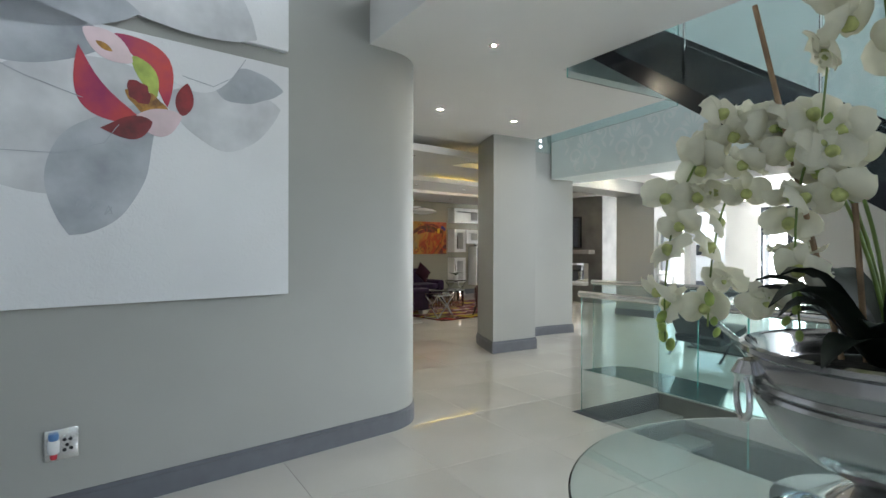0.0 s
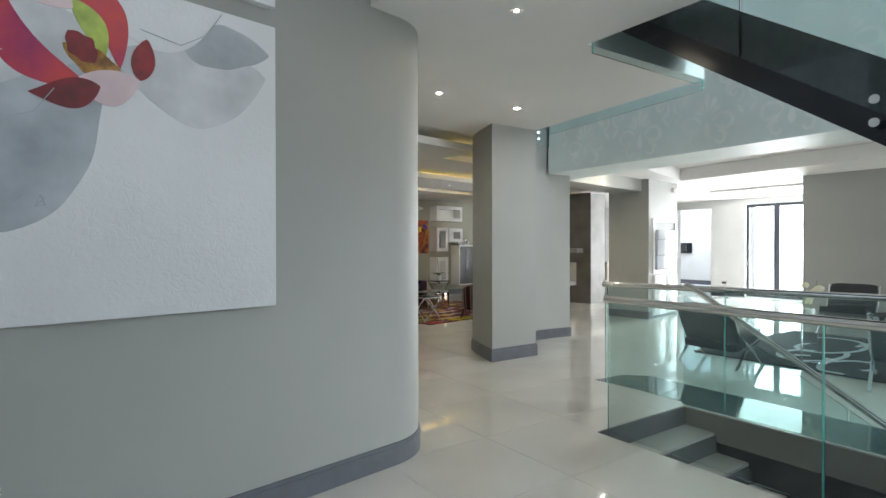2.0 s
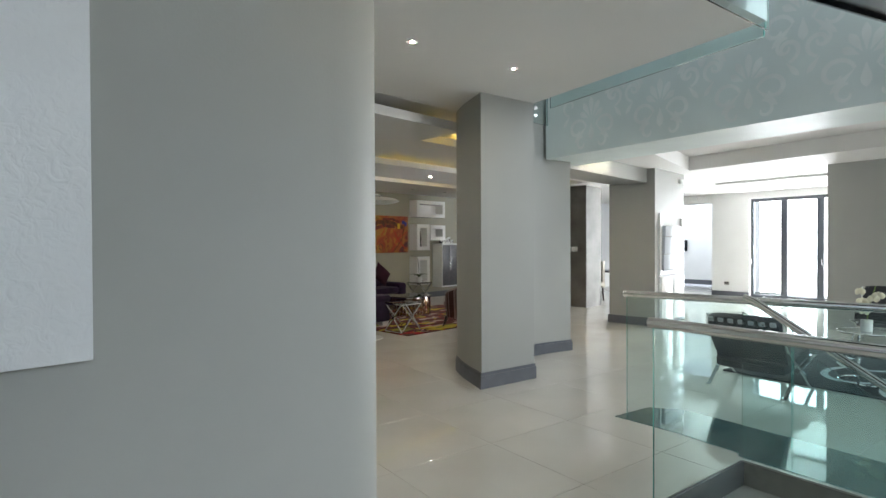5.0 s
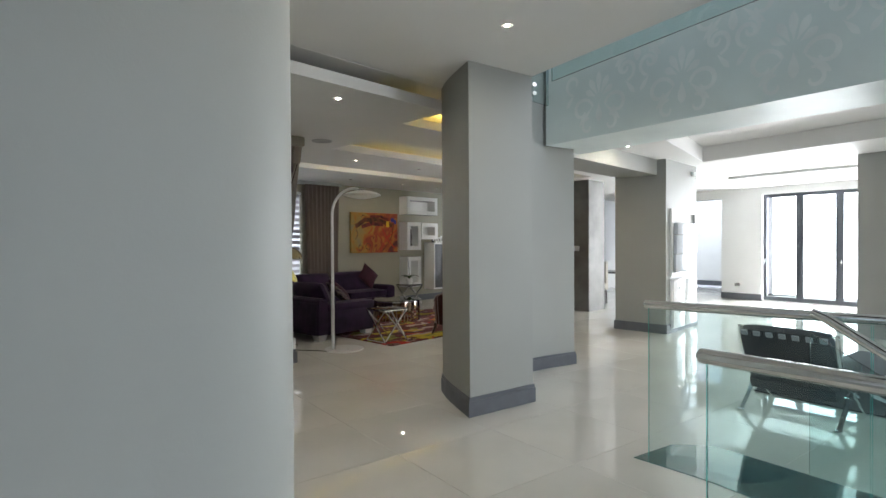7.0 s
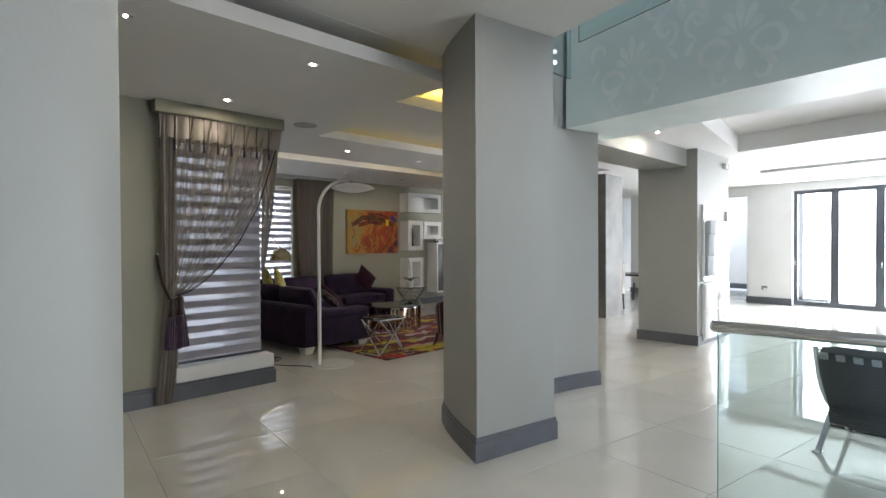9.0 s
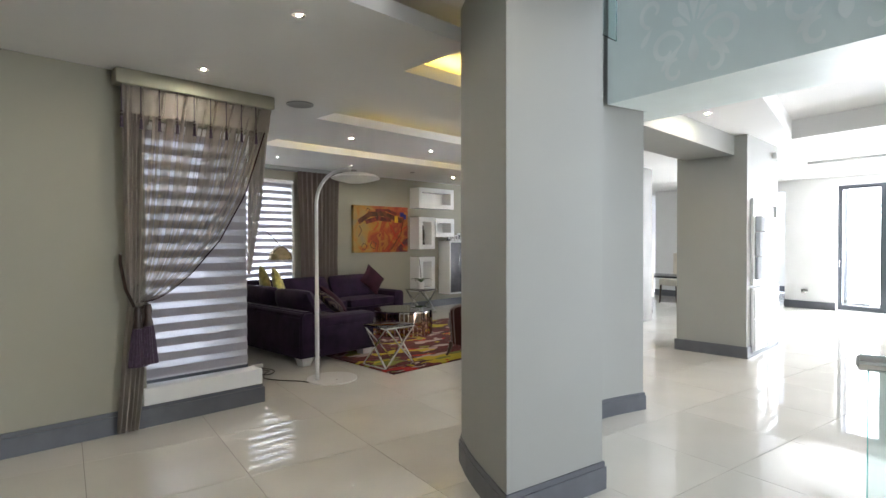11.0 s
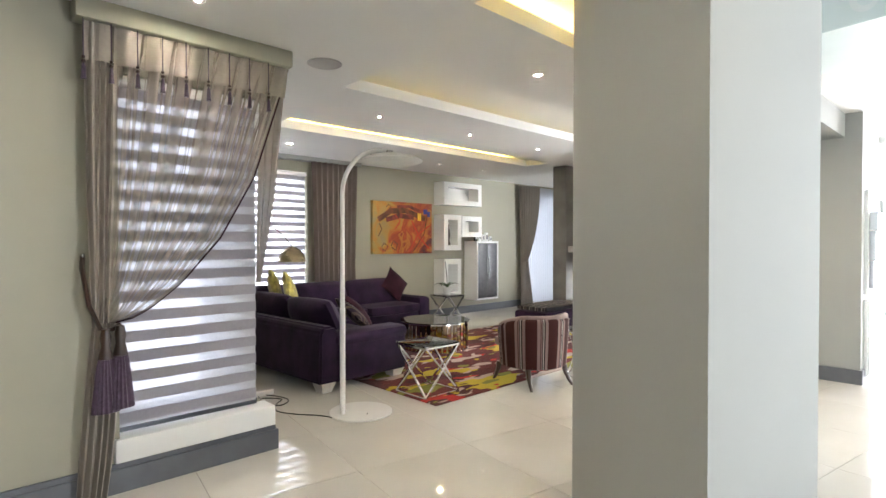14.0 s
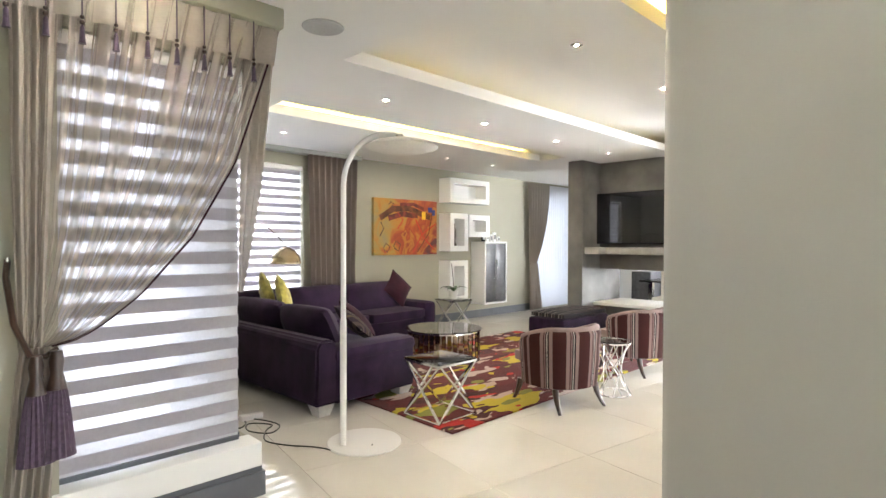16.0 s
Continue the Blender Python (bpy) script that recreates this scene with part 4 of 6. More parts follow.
tub_chair(at(2.85, -0.19, 0.0, -14), "striped tub chair with mauve trim on the rug edge")
tub_chair(at(4.58, -0.10, 0.0, -10), "striped tub chair with mauve trim beside the chrome stool")
for u, v, z, turn in ((2.89, -0.12, 0.60, 20), (4.63, -0.03, 0.60, 10)):
    bm = bmesh.new()
    pillow(bm, 0.40, 0.13, pose(0, 0, 0.0))
    single("scatter_pillow", bm, M_MUSTARD, at(u, v, 0.50, turn) @ pose(0, 0, 0, -52), "mustard yellow pillow in the tub chair", "pillow", "scatter pillows")

# chrome hourglass stool
t = thing("chrome_stool", at(3.47, -0.40), "chrome hourglass side table with a glass top between the tub chairs", "side table")
for z in (0.008, 0.51):
    bm = bmesh.new()
    tube(bm, [(0.17 * math.cos(k * math.tau / 28), 0.17 * math.sin(k * math.tau / 28), z) for k in range(28)], 0.008, 8, closed=True)
    part("ring", bm, M_CHROME, t)
for k in range(12):
    a = math.tau * k / 12
    b = a + (2.1 if k % 2 else -2.1)
    bm = bmesh.new()
    tube(bm, [(0.17 * math.cos(a), 0.17 * math.sin(a), 0.01), (0.17 * math.cos(b), 0.17 * math.sin(b), 0.51)], 0.006, 6)
    part("rod", bm, M_CHROME, t)
bm = bmesh.new()
lathe(bm, [(0, 0.519), (0.178, 0.519), (0.178, 0.528), (0, 0.528)], 32)
p = part("tabletop", bm, M_CLEAR, t)
p.visible_shadow = False

# ottoman with a throw
t = thing("ottoman", at(5.0, 1.15), "purple velvet ottoman on the rug", "ottoman")
bm = bmesh.new()
box(bm, 0, 1.25, 0, 0.62, 0.08, 0.40, bevel=0.04)
part("body", bm, M_VELVET, t)
for x, y in ((0.08, 0.08), (1.17, 0.08), (0.08, 0.54), (1.17, 0.54)):
    bm = bmesh.new()
    box(bm, x - 0.03, x + 0.03, y - 0.03, y + 0.03, 0.016, 0.085)
    part("foot", bm, M_WOOD, t)
M_THROW = stripes("throw_stripes", [(0.0, (0.03, 0.028, 0.03)), (0.5, (0.12, 0.10, 0.09)), (0.6, (0.03, 0.028, 0.03)), (0.85, (0.2, 0.18, 0.16))], 1, 9.0, 0.9)
bm = bmesh.new()
cushion(bm, 1.22, 0.60, 0.10, 0.5, pose(0.625, 0.31, 0.395))
single("folded_throw", bm, M_THROW, at(5.0, 1.15), "dark striped throw folded on the ottoman", "blanket")

# white arched floor lamp
t = thing("floor_lamp", at(0.775, 0.262), "white arched floor lamp with a round base and dish shade", "floor lamp")
bm = bmesh.new()
lathe(bm, [(0, 0), (0.272, 0), (0.275, 0.006), (0.27, 0.014), (0, 0.016)], 56, (0.163, -0.035, 0))
part("base", bm, M_GLOSSW, t)
bm = bmesh.new()
pts = [(0, 0, 0.012), (0, 0, 0.9), (0, 0, 0.92)]
tube(bm, pts, 0.024, 16)
part("lower_pole", bm, M_GLOSSW, t)
bm = bmesh.new()
DX, DY = math.cos(radians(-44)), math.sin(radians(-44))
pts = [(0, 0, 0.90), (0, 0, 1.5)] + [(0.31 * (1 - math.cos(radians(q))) * DX, 0.31 * (1 - math.cos(radians(q))) * DY, 1.89 + 0.37 * math.sin(radians(q))) for q in range(0, 91, 9)] + [(0.38 * DX, 0.38 * DY, 2.25)]
tube(bm, pts, 0.020, 14)
part("arched_pole", bm, M_GLOSSW, t)
M_SHADE = translucent("lamp_shade", (0.92, 0.91, 0.88), 0.0, 0.75)
bm = bmesh.new()
lathe(bm, [(0.02, 0.0), (0.12, -0.012), (0.21, -0.035), (0.262, -0.065), (0.255, -0.075), (0.17, -0.10), (0.08, -0.118), (0.0, -0.124)], 40, (0.42 * DX, 0.42 * DY, 2.235))
part("shade", bm, M_SHADE, t, "white dish-shaped fabric shade")
bm = bmesh.new()
lathe(bm, [(0, 0.03), (0.03, 0.028), (0.035, 0.0), (0, 0.0)], 16, (0.40 * DX, 0.40 * DY, 2.23))
part("joint", bm, M_STEEL, t)

# brass arc lamp behind the sofa
t = thing("arc_lamp", at(0.55, 2.6), "brass dome arc lamp reaching over the sofa", "floor lamp")
bm = bmesh.new()
lathe(bm, [(0, 0), (0.17, 0), (0.17, 0.04), (0, 0.05)], 24)
part("base", bm, M_BRASS, t)
bm = bmesh.new()
P0, P1, P2, P3 = Vector((0, 0, 0.04)), Vector((0.02, 0, 1.5)), Vector((0.8, 0.6, 2.15)), Vector((1.45, 0.80, 1.42))
tube(bm, [P0 * (1 - q) ** 3 + P1 * 3 * q * (1 - q) ** 2 + P2 * 3 * q * q * (1 - q) + P3 * q ** 3 for q in [i / 24 for i in range(25)]], 0.009, 8)
part("arm", bm, M_CHROME, t)
bm = bmesh.new()
lathe(bm, [(0.0, 0.02), (0.05, 0.015), (0.13, -0.04), (0.18, -0.12), (0.195, -0.20), (0.188, -0.20), (0.17, -0.12), (0.12, -0.05), (0.0, 0.0)], 32, (1.45, 0.80, 1.40))
part("shade", bm, M_BRASS, t, "ribbed brass dome shade")

# painting on the far wall
def painting_mat():
    m = bpy.data.materials.new("abstract_painting")
    m.use_nodes = True
    n, l = m.node_tree.nodes, m.node_tree.links
    p = n["Principled BSDF"]
    p.inputs["Roughness"].default_value = 0.45
    co, nz, rp, sp = n.new("ShaderNodeTexCoord"), n.new("ShaderNodeTexNoise"), n.new("ShaderNodeValToRGB"), n.new("ShaderNodeSeparateXYZ")
    nz.inputs["Scale"].default_value, nz.inputs["Detail"].default_value, nz.inputs["Distortion"].default_value = 2.2, 5, 1.6
    l.new(co.outputs["Object"], nz.inputs["Vector"])
    l.new(co.outputs["Object"], sp.inputs[0])
    ad = n.new("ShaderNodeMath")
    ad.operation = "MULTIPLY_ADD"
    ad.inputs[1].default_value = 0.30
    l.new(sp.outputs[0], ad.inputs[0])
    l.new(nz.outputs["Fac"], ad.inputs[2])
    l.new(ad.outputs[0], rp.inputs[0])
    el = rp.color_ramp.elements
    el[0].position, el[0].color = 0.36, (0.25, 0.20, 0.085, 1)
    el[1].position, el[1].color = 1.0, (0.07, 0.010, 0.02, 1)
    for q, c in ((0.48, (0.31, 0.21, 0.05)), (0.58, (0.38, 0.18, 0.02)), (0.68, (0.34, 0.075, 0.012)), (0.76, (0.25, 0.03, 0.010)), (0.84, (0.36, 0.15, 0.02)), (0.92, (0.20, 0.02, 0.012))):
        e = el.new(q)
        e.color = (*c, 1)
    l.new(rp.outputs[0], p.inputs["Base Color"])
    return m


t = thing("abstract_painting", at(3.93, 4.15, 1.265), "unframed abstract canvas in orange, red and violet", "painting")
bm = bmesh.new()
box(bm, 0, 1.42, -0.07, -0.002, 0, 0.955, bevel=0.004)
part("canvas", bm, painting_mat(), t)
M_INKB, M_INKR, M_INKY, M_INKV = mat("paint_blue", (0.03, 0.04, 0.28), 0.4), mat("paint_red", (0.42, 0.03, 0.01), 0.4), mat("paint_yellow", (0.75, 0.5, 0.02), 0.4), mat("paint_umber", (0.12, 0.035, 0.01), 0.4, var=0.4, scale=9)
M_INKW = mat("paint_wine", (0.10, 0.014, 0.03), 0.4, var=0.4, scale=9, second=(0.22, 0.03, 0.02))
for pts, r, m in (
        ([(0.12, 0.62), (0.40, 0.78), (0.75, 0.80), (1.25, 0.66)], 0.050, M_INKV), ([(0.30, 0.62), (0.6, 0.70), (0.95, 0.68)], 0.045, M_INKW), ([(0.55, 0.86), (0.85, 0.88), (1.1, 0.80)], 0.030, M_INKW), ([(0.85, 0.04), (1.05, 0.35), (1.38, 0.55)], 0.012, M_INKR), ([(1.36, 0.08), (1.1, 0.3), (0.9, 0.62)], 0.012, M_INKR),
        ([(0.95, 0.05), (1.22, 0.38), (1.30, 0.75)], 0.010, M_INKV), ([(0.12, 0.32), (0.2, 0.45), (0.14, 0.55)], 0.008, M_INKV), ([(0.2, 0.1), (0.28, 0.05), (0.33, 0.14), (0.25, 0.2), (0.19, 0.12)], 0.008, M_INKV),
        ([(0.42, 0.12), (0.52, 0.07), (0.56, 0.18), (0.46, 0.24), (0.41, 0.14)], 0.010, M_INKV), ([(0.3, 0.85), (0.35, 0.9), (0.42, 0.86), (0.36, 0.82)], 0.007, M_INKV), ([(0.5, 0.45), (0.62, 0.6), (0.5, 0.72)], 0.010, M_INKR)):
    bm = bmesh.new()
    tube(bm, [(x, -0.0705, z) for x, z in pts], r, flat=(0.002, r))
    part("brush_stroke", bm, m, t)
for x0, x1, z0, z1, m in ((1.05, 1.14, 0.62, 0.76, M_INKY), (1.20, 1.30, 0.75, 0.84, M_INKB), (1.30, 1.37, 0.70, 0.80, M_INKB)):
    bm = bmesh.new()
    box(bm, x0, x1, -0.0735, -0.0705, z0, z1)
    part("paint_patch", bm, m, t)

# open wall cubes
def wall_cube(u0, u1, z0, z1, label, b=0.095):
    t = thing("wall_cube", at(u0, 4.15, z0), label, "wall shelf", "open wall cubes")
    w, h, d = u1 - u0, z1 - z0, 0.30
    bm = bmesh.new()
    for q in ((0, b, 0, h), (w - b, w, 0, h), (b, w - b, 0, b), (b, w - b, h - b, h)):
        box(bm, q[0], q[1], -d, -0.002, q[2], q[3])
    part("frame", bm, M_GLOSSW, t)
    bm = bmesh.new()
    box(bm, b, w - b, -0.02, -0.004, b, h - b)
    part("back", bm, M_WHITE, t)
    return t


wall_cube(5.47, 6.54, 2.21, 2.655, "wide white lacquered open wall cube")
wall_cube(5.47, 5.94, 1.32, 2.015, "tall white lacquered open wall cube", 0.10)
wall_cube(5.97, 6.55, 1.585, 2.0, "white lacquered open wall cube beside the cabinet", 0.10)
wall_cube(5.47, 5.94, 0.40, 1.15, "tall white lacquered open wall cube above the floor", 0.10)
M_FIG = mat("dark_figurine", (0.05, 0.035, 0.03), 0.4, var=0.2)
bm = bmesh.new()
lathe(bm, [(0, 0), (0.05, 0), (0.045, 0.03), (0.025, 0.08), (0.04, 0.2), (0.03, 0.32), (0.015, 0.36), (0.025, 0.40), (0, 0.43)], 18)
single("figurine", bm, M_FIG, at(5.72, 4.0, 1.42), "slim dark vase in the tall wall cube", "ornament")

t = thing("wall_cabinet", at(6.34, 4.148, 0.29), "white wall-hung cabinet with two dark grey doors", "cabinet")
M_GREYD = mat("grey_door", (0.085, 0.085, 0.095), 0.35, var=0.15, scale=14)
bm = bmesh.new()
for q in ((0, 0.035, 0, 1.21), (0.635, 0.67, 0, 1.21), (0.035, 0.635, 0, 0.035), (0.035, 0.635, 1.175, 1.21)):
    box(bm, q[0], q[1], -0.36, 0, q[2], q[3])
box(bm, 0.035, 0.635, -0.02, 0, 0.035, 1.175)
part("body", bm, M_GLOSSW, t)
for x0, x1, hx in ((0.038, 0.333, 0.31), (0.337, 0.632, 0.36)):
    bm = bmesh.new()
    box(bm, x0, x1, -0.352, -0.332, 0.04, 1.17, bevel=0.003)
    d = part("door", bm, M_GREYD, t, "dark grey cabinet door")
    bm = bmesh.new()
    box(bm, hx - 0.006, hx + 0.006, -0.37, -0.353, 0.45, 0.85)
    part("handle", bm, M_STEEL, d)
for x, w, h, m, lab in ((0.10, 0.10, 0.15, M_BLACK, "small black box with a pale label on the cabinet"), (0.22, 0.09, 0.22, M_GLOSSW, "white photo frame on the cabinet"), (0.33, 0.07, 0.14, M_GLOSSW, "small white photo frame on the cabinet"), (0.43, 0.11, 0.18, M_GLOSSW, "white photo frame on the cabinet"), (0.56, 0.08, 0.10, M_GLOSSW, "small white photo frame on the cabinet")):
    t2 = thing("photo_frame", at(6.34 + x, 3.92, 1.50, 12), lab, "photo frame", "frames on the cabinet")
    bm = bmesh.new()
    box(bm, -w / 2, w / 2, -0.015, 0.015, 0, h, bevel=0.004)
    part("frame", bm, m, t2)
    bm = bmesh.new()
    box(bm, -w / 3, w / 3, -0.018, -0.0155, h * 0.25, h * 0.75)
    part("picture", bm, M_GREYD if m is M_GLOSSW else M_GLOSSW, t2)

# potted orchid on the far side table
M_LEAF = mat("orchid_leaf", (0.035, 0.07, 0.02), 0.35, var=0.3, scale=12)
M_POT = mat("white_ceramic", (0.75, 0.75, 0.73), 0.25, var=0.02)
t = thing("potted_plant", at(5.25, 3.55, 0.5), "small leafy orchid with a bare stem in a white pot", "plant")
bm = bmesh.new()
lathe(bm, [(0, 0), (0.06, 0), (0.085, 0.14), (0.078, 0.14), (0.055, 0.01), (0, 0.01)], 24)
part("pot", bm, M_POT, t)


def strap_leaf(bm, length, width, lift, droop, turn, m=None, seg=8):
    rows = []
    for i in range(seg + 1):
        q = i / seg
        x = length * q
        z = lift * math.sin(q * math.pi * 0.6) - droop * q * q
        w = width * math.sin(math.pi * min(1, 0.12 + q * 0.9)) ** 0.7 * (1 if i < seg else 0.1)
        rows.append([bm.verts.new((x, -w, z + w * 0.3)), bm.verts.new((x, 0, z)), bm.verts.new((x, w, z + w * 0.3)), bm.verts.new((x, 0, z - 0.004))])
    for i in range(seg):
        for k in range(4):
            bm.faces.new((rows[i][k], rows[i + 1][k], rows[i + 1][(k + 1) % 4], rows[i][(k + 1) % 4]))
    vs = [v for r in rows for v in r]
    bmesh.ops.transform(bm, matrix=(m or ID) @ pose(0, 0, 0, 0, 0, turn), verts=vs)


for k, a in enumerate((10, 85, 160, 235, 305, 200)):
    bm = bmesh.new()
    strap_leaf(bm, 0.20 + 0.03 * (k % 3), 0.03, 0.12, 0.06 + 0.02 * (k % 2), a, pose(0, 0, 0.13))
    part("leaf", bm, M_LEAF, t)
bm = bmesh.new()
tube(bm, [(0.01, 0, 0.13), (0.0, 0.01, 0.35), (-0.03, 0.02, 0.62)], 0.006, 6)
part("stem", bm, M_WOOD, t)

# television and mantel on the chimney
t = thing("television", at(6.895, 0.27, 1.465), "wide black flat television on the chimney wall", "television")
bm = bmesh.new()
box(bm, -0.10, -0.055, 0, 1.47, 0, 0.84, bevel=0.006)
part("casing", bm, M_BLACK, t)
bm = bmesh.new()
box(bm, -0.104, -0.1005, 0.015, 1.455, 0.02, 0.825)
part("screen", bm, M_SCREEN, t, "dark glossy screen")
bm = bmesh.new()
box(bm, -0.054, 0.0, 0.5, 0.97, 0.25, 0.6)
part("bracket", bm, M_FRAME, t)
M_MANTEL = mat("mantel_stone", (0.34, 0.33, 0.31), 0.35, var=0.12, scale=5)
bm = bmesh.new()
box(bm, 6.62, 6.898, -0.1, 1.42, 1.30, 1.41, bevel=0.006)
box(bm, 6.40, 6.898, 1.42, 1.678, 1.30, 1.41, bevel=0.006)
single("mantel_shelf", bm, M_MANTEL, MB, "thick grey stone mantel shelf below the television", "shelf")
bm = bmesh.new()
box(bm, 6.66, 7.6, 0.12, 1.66, 0.452, 0.50, bevel=0.004)
single("hearth_slab", bm, M_WHITE, MB, "white hearth slab in the fireplace opening", "hearth")

# cable and adaptor on the floor
M_CABLE = mat("black_cable", (0.01, 0.01, 0.01), 0.5)
random.seed(4)
bm = bmesh.new()
pts = [(0.93, 0.12), (0.80, 0.05), (0.70, 0.12), (0.66, 0.30), (0.60, 0.42), (0.50, 0.55), (0.42, 0.75), (0.52, 0.95), (0.62, 1.05), (0.50, 1.20), (0.42, 1.05), (0.52, 0.88), (0.66, 1.0), (0.60, 1.25), (0.45, 1.40), (0.35, 1.30), (0.40, 1.15), (0.50, 1.28), (0.42, 1.55), (0.30, 1.7)]
sm = []
for i in range(len(pts) - 1):
    p0, p1, p2, p3 = [Vector(pts[max(0, min(len(pts) - 1, i + k))]) for k in (-1, 0, 1, 2)]
    for q in (0, 0.25, 0.5, 0.75):
        sm.append(0.5 * (2 * p1 + (p2 - p0) * q + (2 * p0 - 5 * p1 + 4 * p2 - p3) * q * q + (3 * p1 - p0 - 3 * p2 + p3) * q ** 3))
tube(bm, [(p.x, p.y, 0.006 + 0.012 * (i == 0)) for i, p in enumerate(sm)], 0.005, 6)
single("lamp_cable", bm, M_CABLE, MB, "loose black lamp cable looped on the tiles", "cable")
bm = bmesh.new()
box(bm, 0.48, 0.66, 1.28, 1.36, 0.0, 0.045, bevel=0.006)
single("adaptor_block", bm, M_GLOSSW, MB, "white plug adaptor on the tiles", "adaptor")

# ---- curtains ----
def curtain_sheet(bm, rows, folds, depth, across=80):
    """A pleated cloth: rows of (z, x0, x1, y, fold depth factor), from top to bottom."""
    grid = []
    uv = bm.loops.layers.uv.verify()
    for z, x0, x1, y, k in rows:
        line = []
        for i in range(across + 1):
            q = i / across
            w = math.sin(q * folds * math.tau + 0.7 * math.sin(q * 9)) * depth * k
            line.append(bm.verts.new((x0 + (x1 - x0) * q, y + w, z)))
        grid.append(line)
    for j, (a, b) in enumerate(zip(grid, grid[1:])):
        for i in range(across):
            f = bm.faces.new((a[i], a[i + 1], b[i + 1], b[i]))
            for lp, (p, q) in zip(f.loops, ((i, j), (i + 1, j), (i + 1, j + 1), (i, j + 1))):
                lp[uv].uv = (p / across, q / (len(grid) - 1))


def smooth_rows(f, n):
    return [f(i / n) for i in range(n + 1)]


t = thing("window_curtain", MB, "taupe sheer curtain swept aside by a tasselled tieback", "curtain")
bm = bmesh.new()
TIEZ = 1.02


EDGE = ((2.70, 0.08), (2.376, -0.022), (1.912, -0.175), (1.508, -0.40), (1.229, -0.64), (1.10, -0.80), (1.04, -0.90), (TIEZ, -1.0))


def swept(q):
    """From the heading down to the tieback: the free edge sweeps in a curve to the wall side."""
    z = TIEZ + (2.70 - TIEZ) * (1 - q) ** 1.35
    right = float(np.interp(z, [e[0] for e in EDGE[::-1]], [e[1] for e in EDGE[::-1]]))
    return (z, -1.135 + 0.04 * q ** 2, right, -0.10, 1.0 - 0.55 * q)


curtain_sheet(bm, smooth_rows(swept, 60), 15, 0.026, 190)
part("sheer_cloth", bm, M_CURT, t)
bm = bmesh.new()
curtain_sheet(bm, [(2.702, -1.145, 0.075, -0.118, 0.5), (2.6, -1.145, 0.065, -0.118, 1), (2.49, -1.145, 0.05, -0.118, 1.1)], 9, 0.012, 120)
part("heading", bm, M_DRAPE, t, "denser pleated heading")
bm = bmesh.new()
curtain_sheet(bm, smooth_rows(lambda q: (TIEZ - q * (TIEZ - 0.02), -1.115 - 0.085 * q ** 0.8, -1.0 - 0.05 * q + 0.03 * math.sin(q * 3), -0.10, 0.5 + 0.4 * q), 14), 5, 0.028, 60)
part("tail", bm, M_DRAPE, t, "hanging gathered tail")
bm = bmesh.new()
curtain_sheet(bm, [(2.70, -1.145, -0.98, -0.105, 1), (1.8, -1.14, -1.0, -0.105, 1), (TIEZ, -1.12, -1.03, -0.105, 0.6)], 3, 0.022, 40)
part("side_fold", bm, M_DRAPE, t)
bm = bmesh.new()
curtain_sheet(bm, [(2.70, -0.10, 0.085, -0.07, 1), (2.3, -0.12, 0.05, -0.065, 1), (1.8, -0.125, 0.005, -0.055, 0.8), (1.45, -0.13, -0.055, -0.05, 0.6), (1.20, -0.13, -0.10, -0.045, 0.3)], 3, 0.018, 40)
part("end_fold", bm, M_DRAPE, t)
# dark piping on the free edge
bm = bmesh.new()
tube(bm, [(swept(q / 30)[2], -0.10 - 0.004, swept(q / 30)[0]) for q in range(0, 31)], 0.006, 6)
part("edge_piping", bm, M_PLUM, t, "dark piped edge")
for k in range(9):
    x = -1.155 + 0.1335 * k
    bm = bmesh.new()
    tube(bm, [(x, -0.148, 2.70), (x, -0.150, 2.49)], 0.0035, 6)
    c = part("pleat_cord", bm, M_TASSEL, t)
    for z, r in ((2.49, 0.010), (2.465, 0.012)):
        bm = bmesh.new()
        lathe(bm, [(0, r), (r * 0.8, r * 0.6), (r, 0), (r * 0.8, -r * 0.6), (0, -r)], 10, (x, -0.150, z))
        part("bead", bm, M_WOOD, c)
    bm = bmesh.new()
    lathe(bm, [(0.004, 2.455), (0.010, 2.44), (0.013, 2.385), (0.016, 2.37), (0, 2.37)], 10, (x, -0.150, 0))
    part("tassel", bm, M_TASSEL, c)

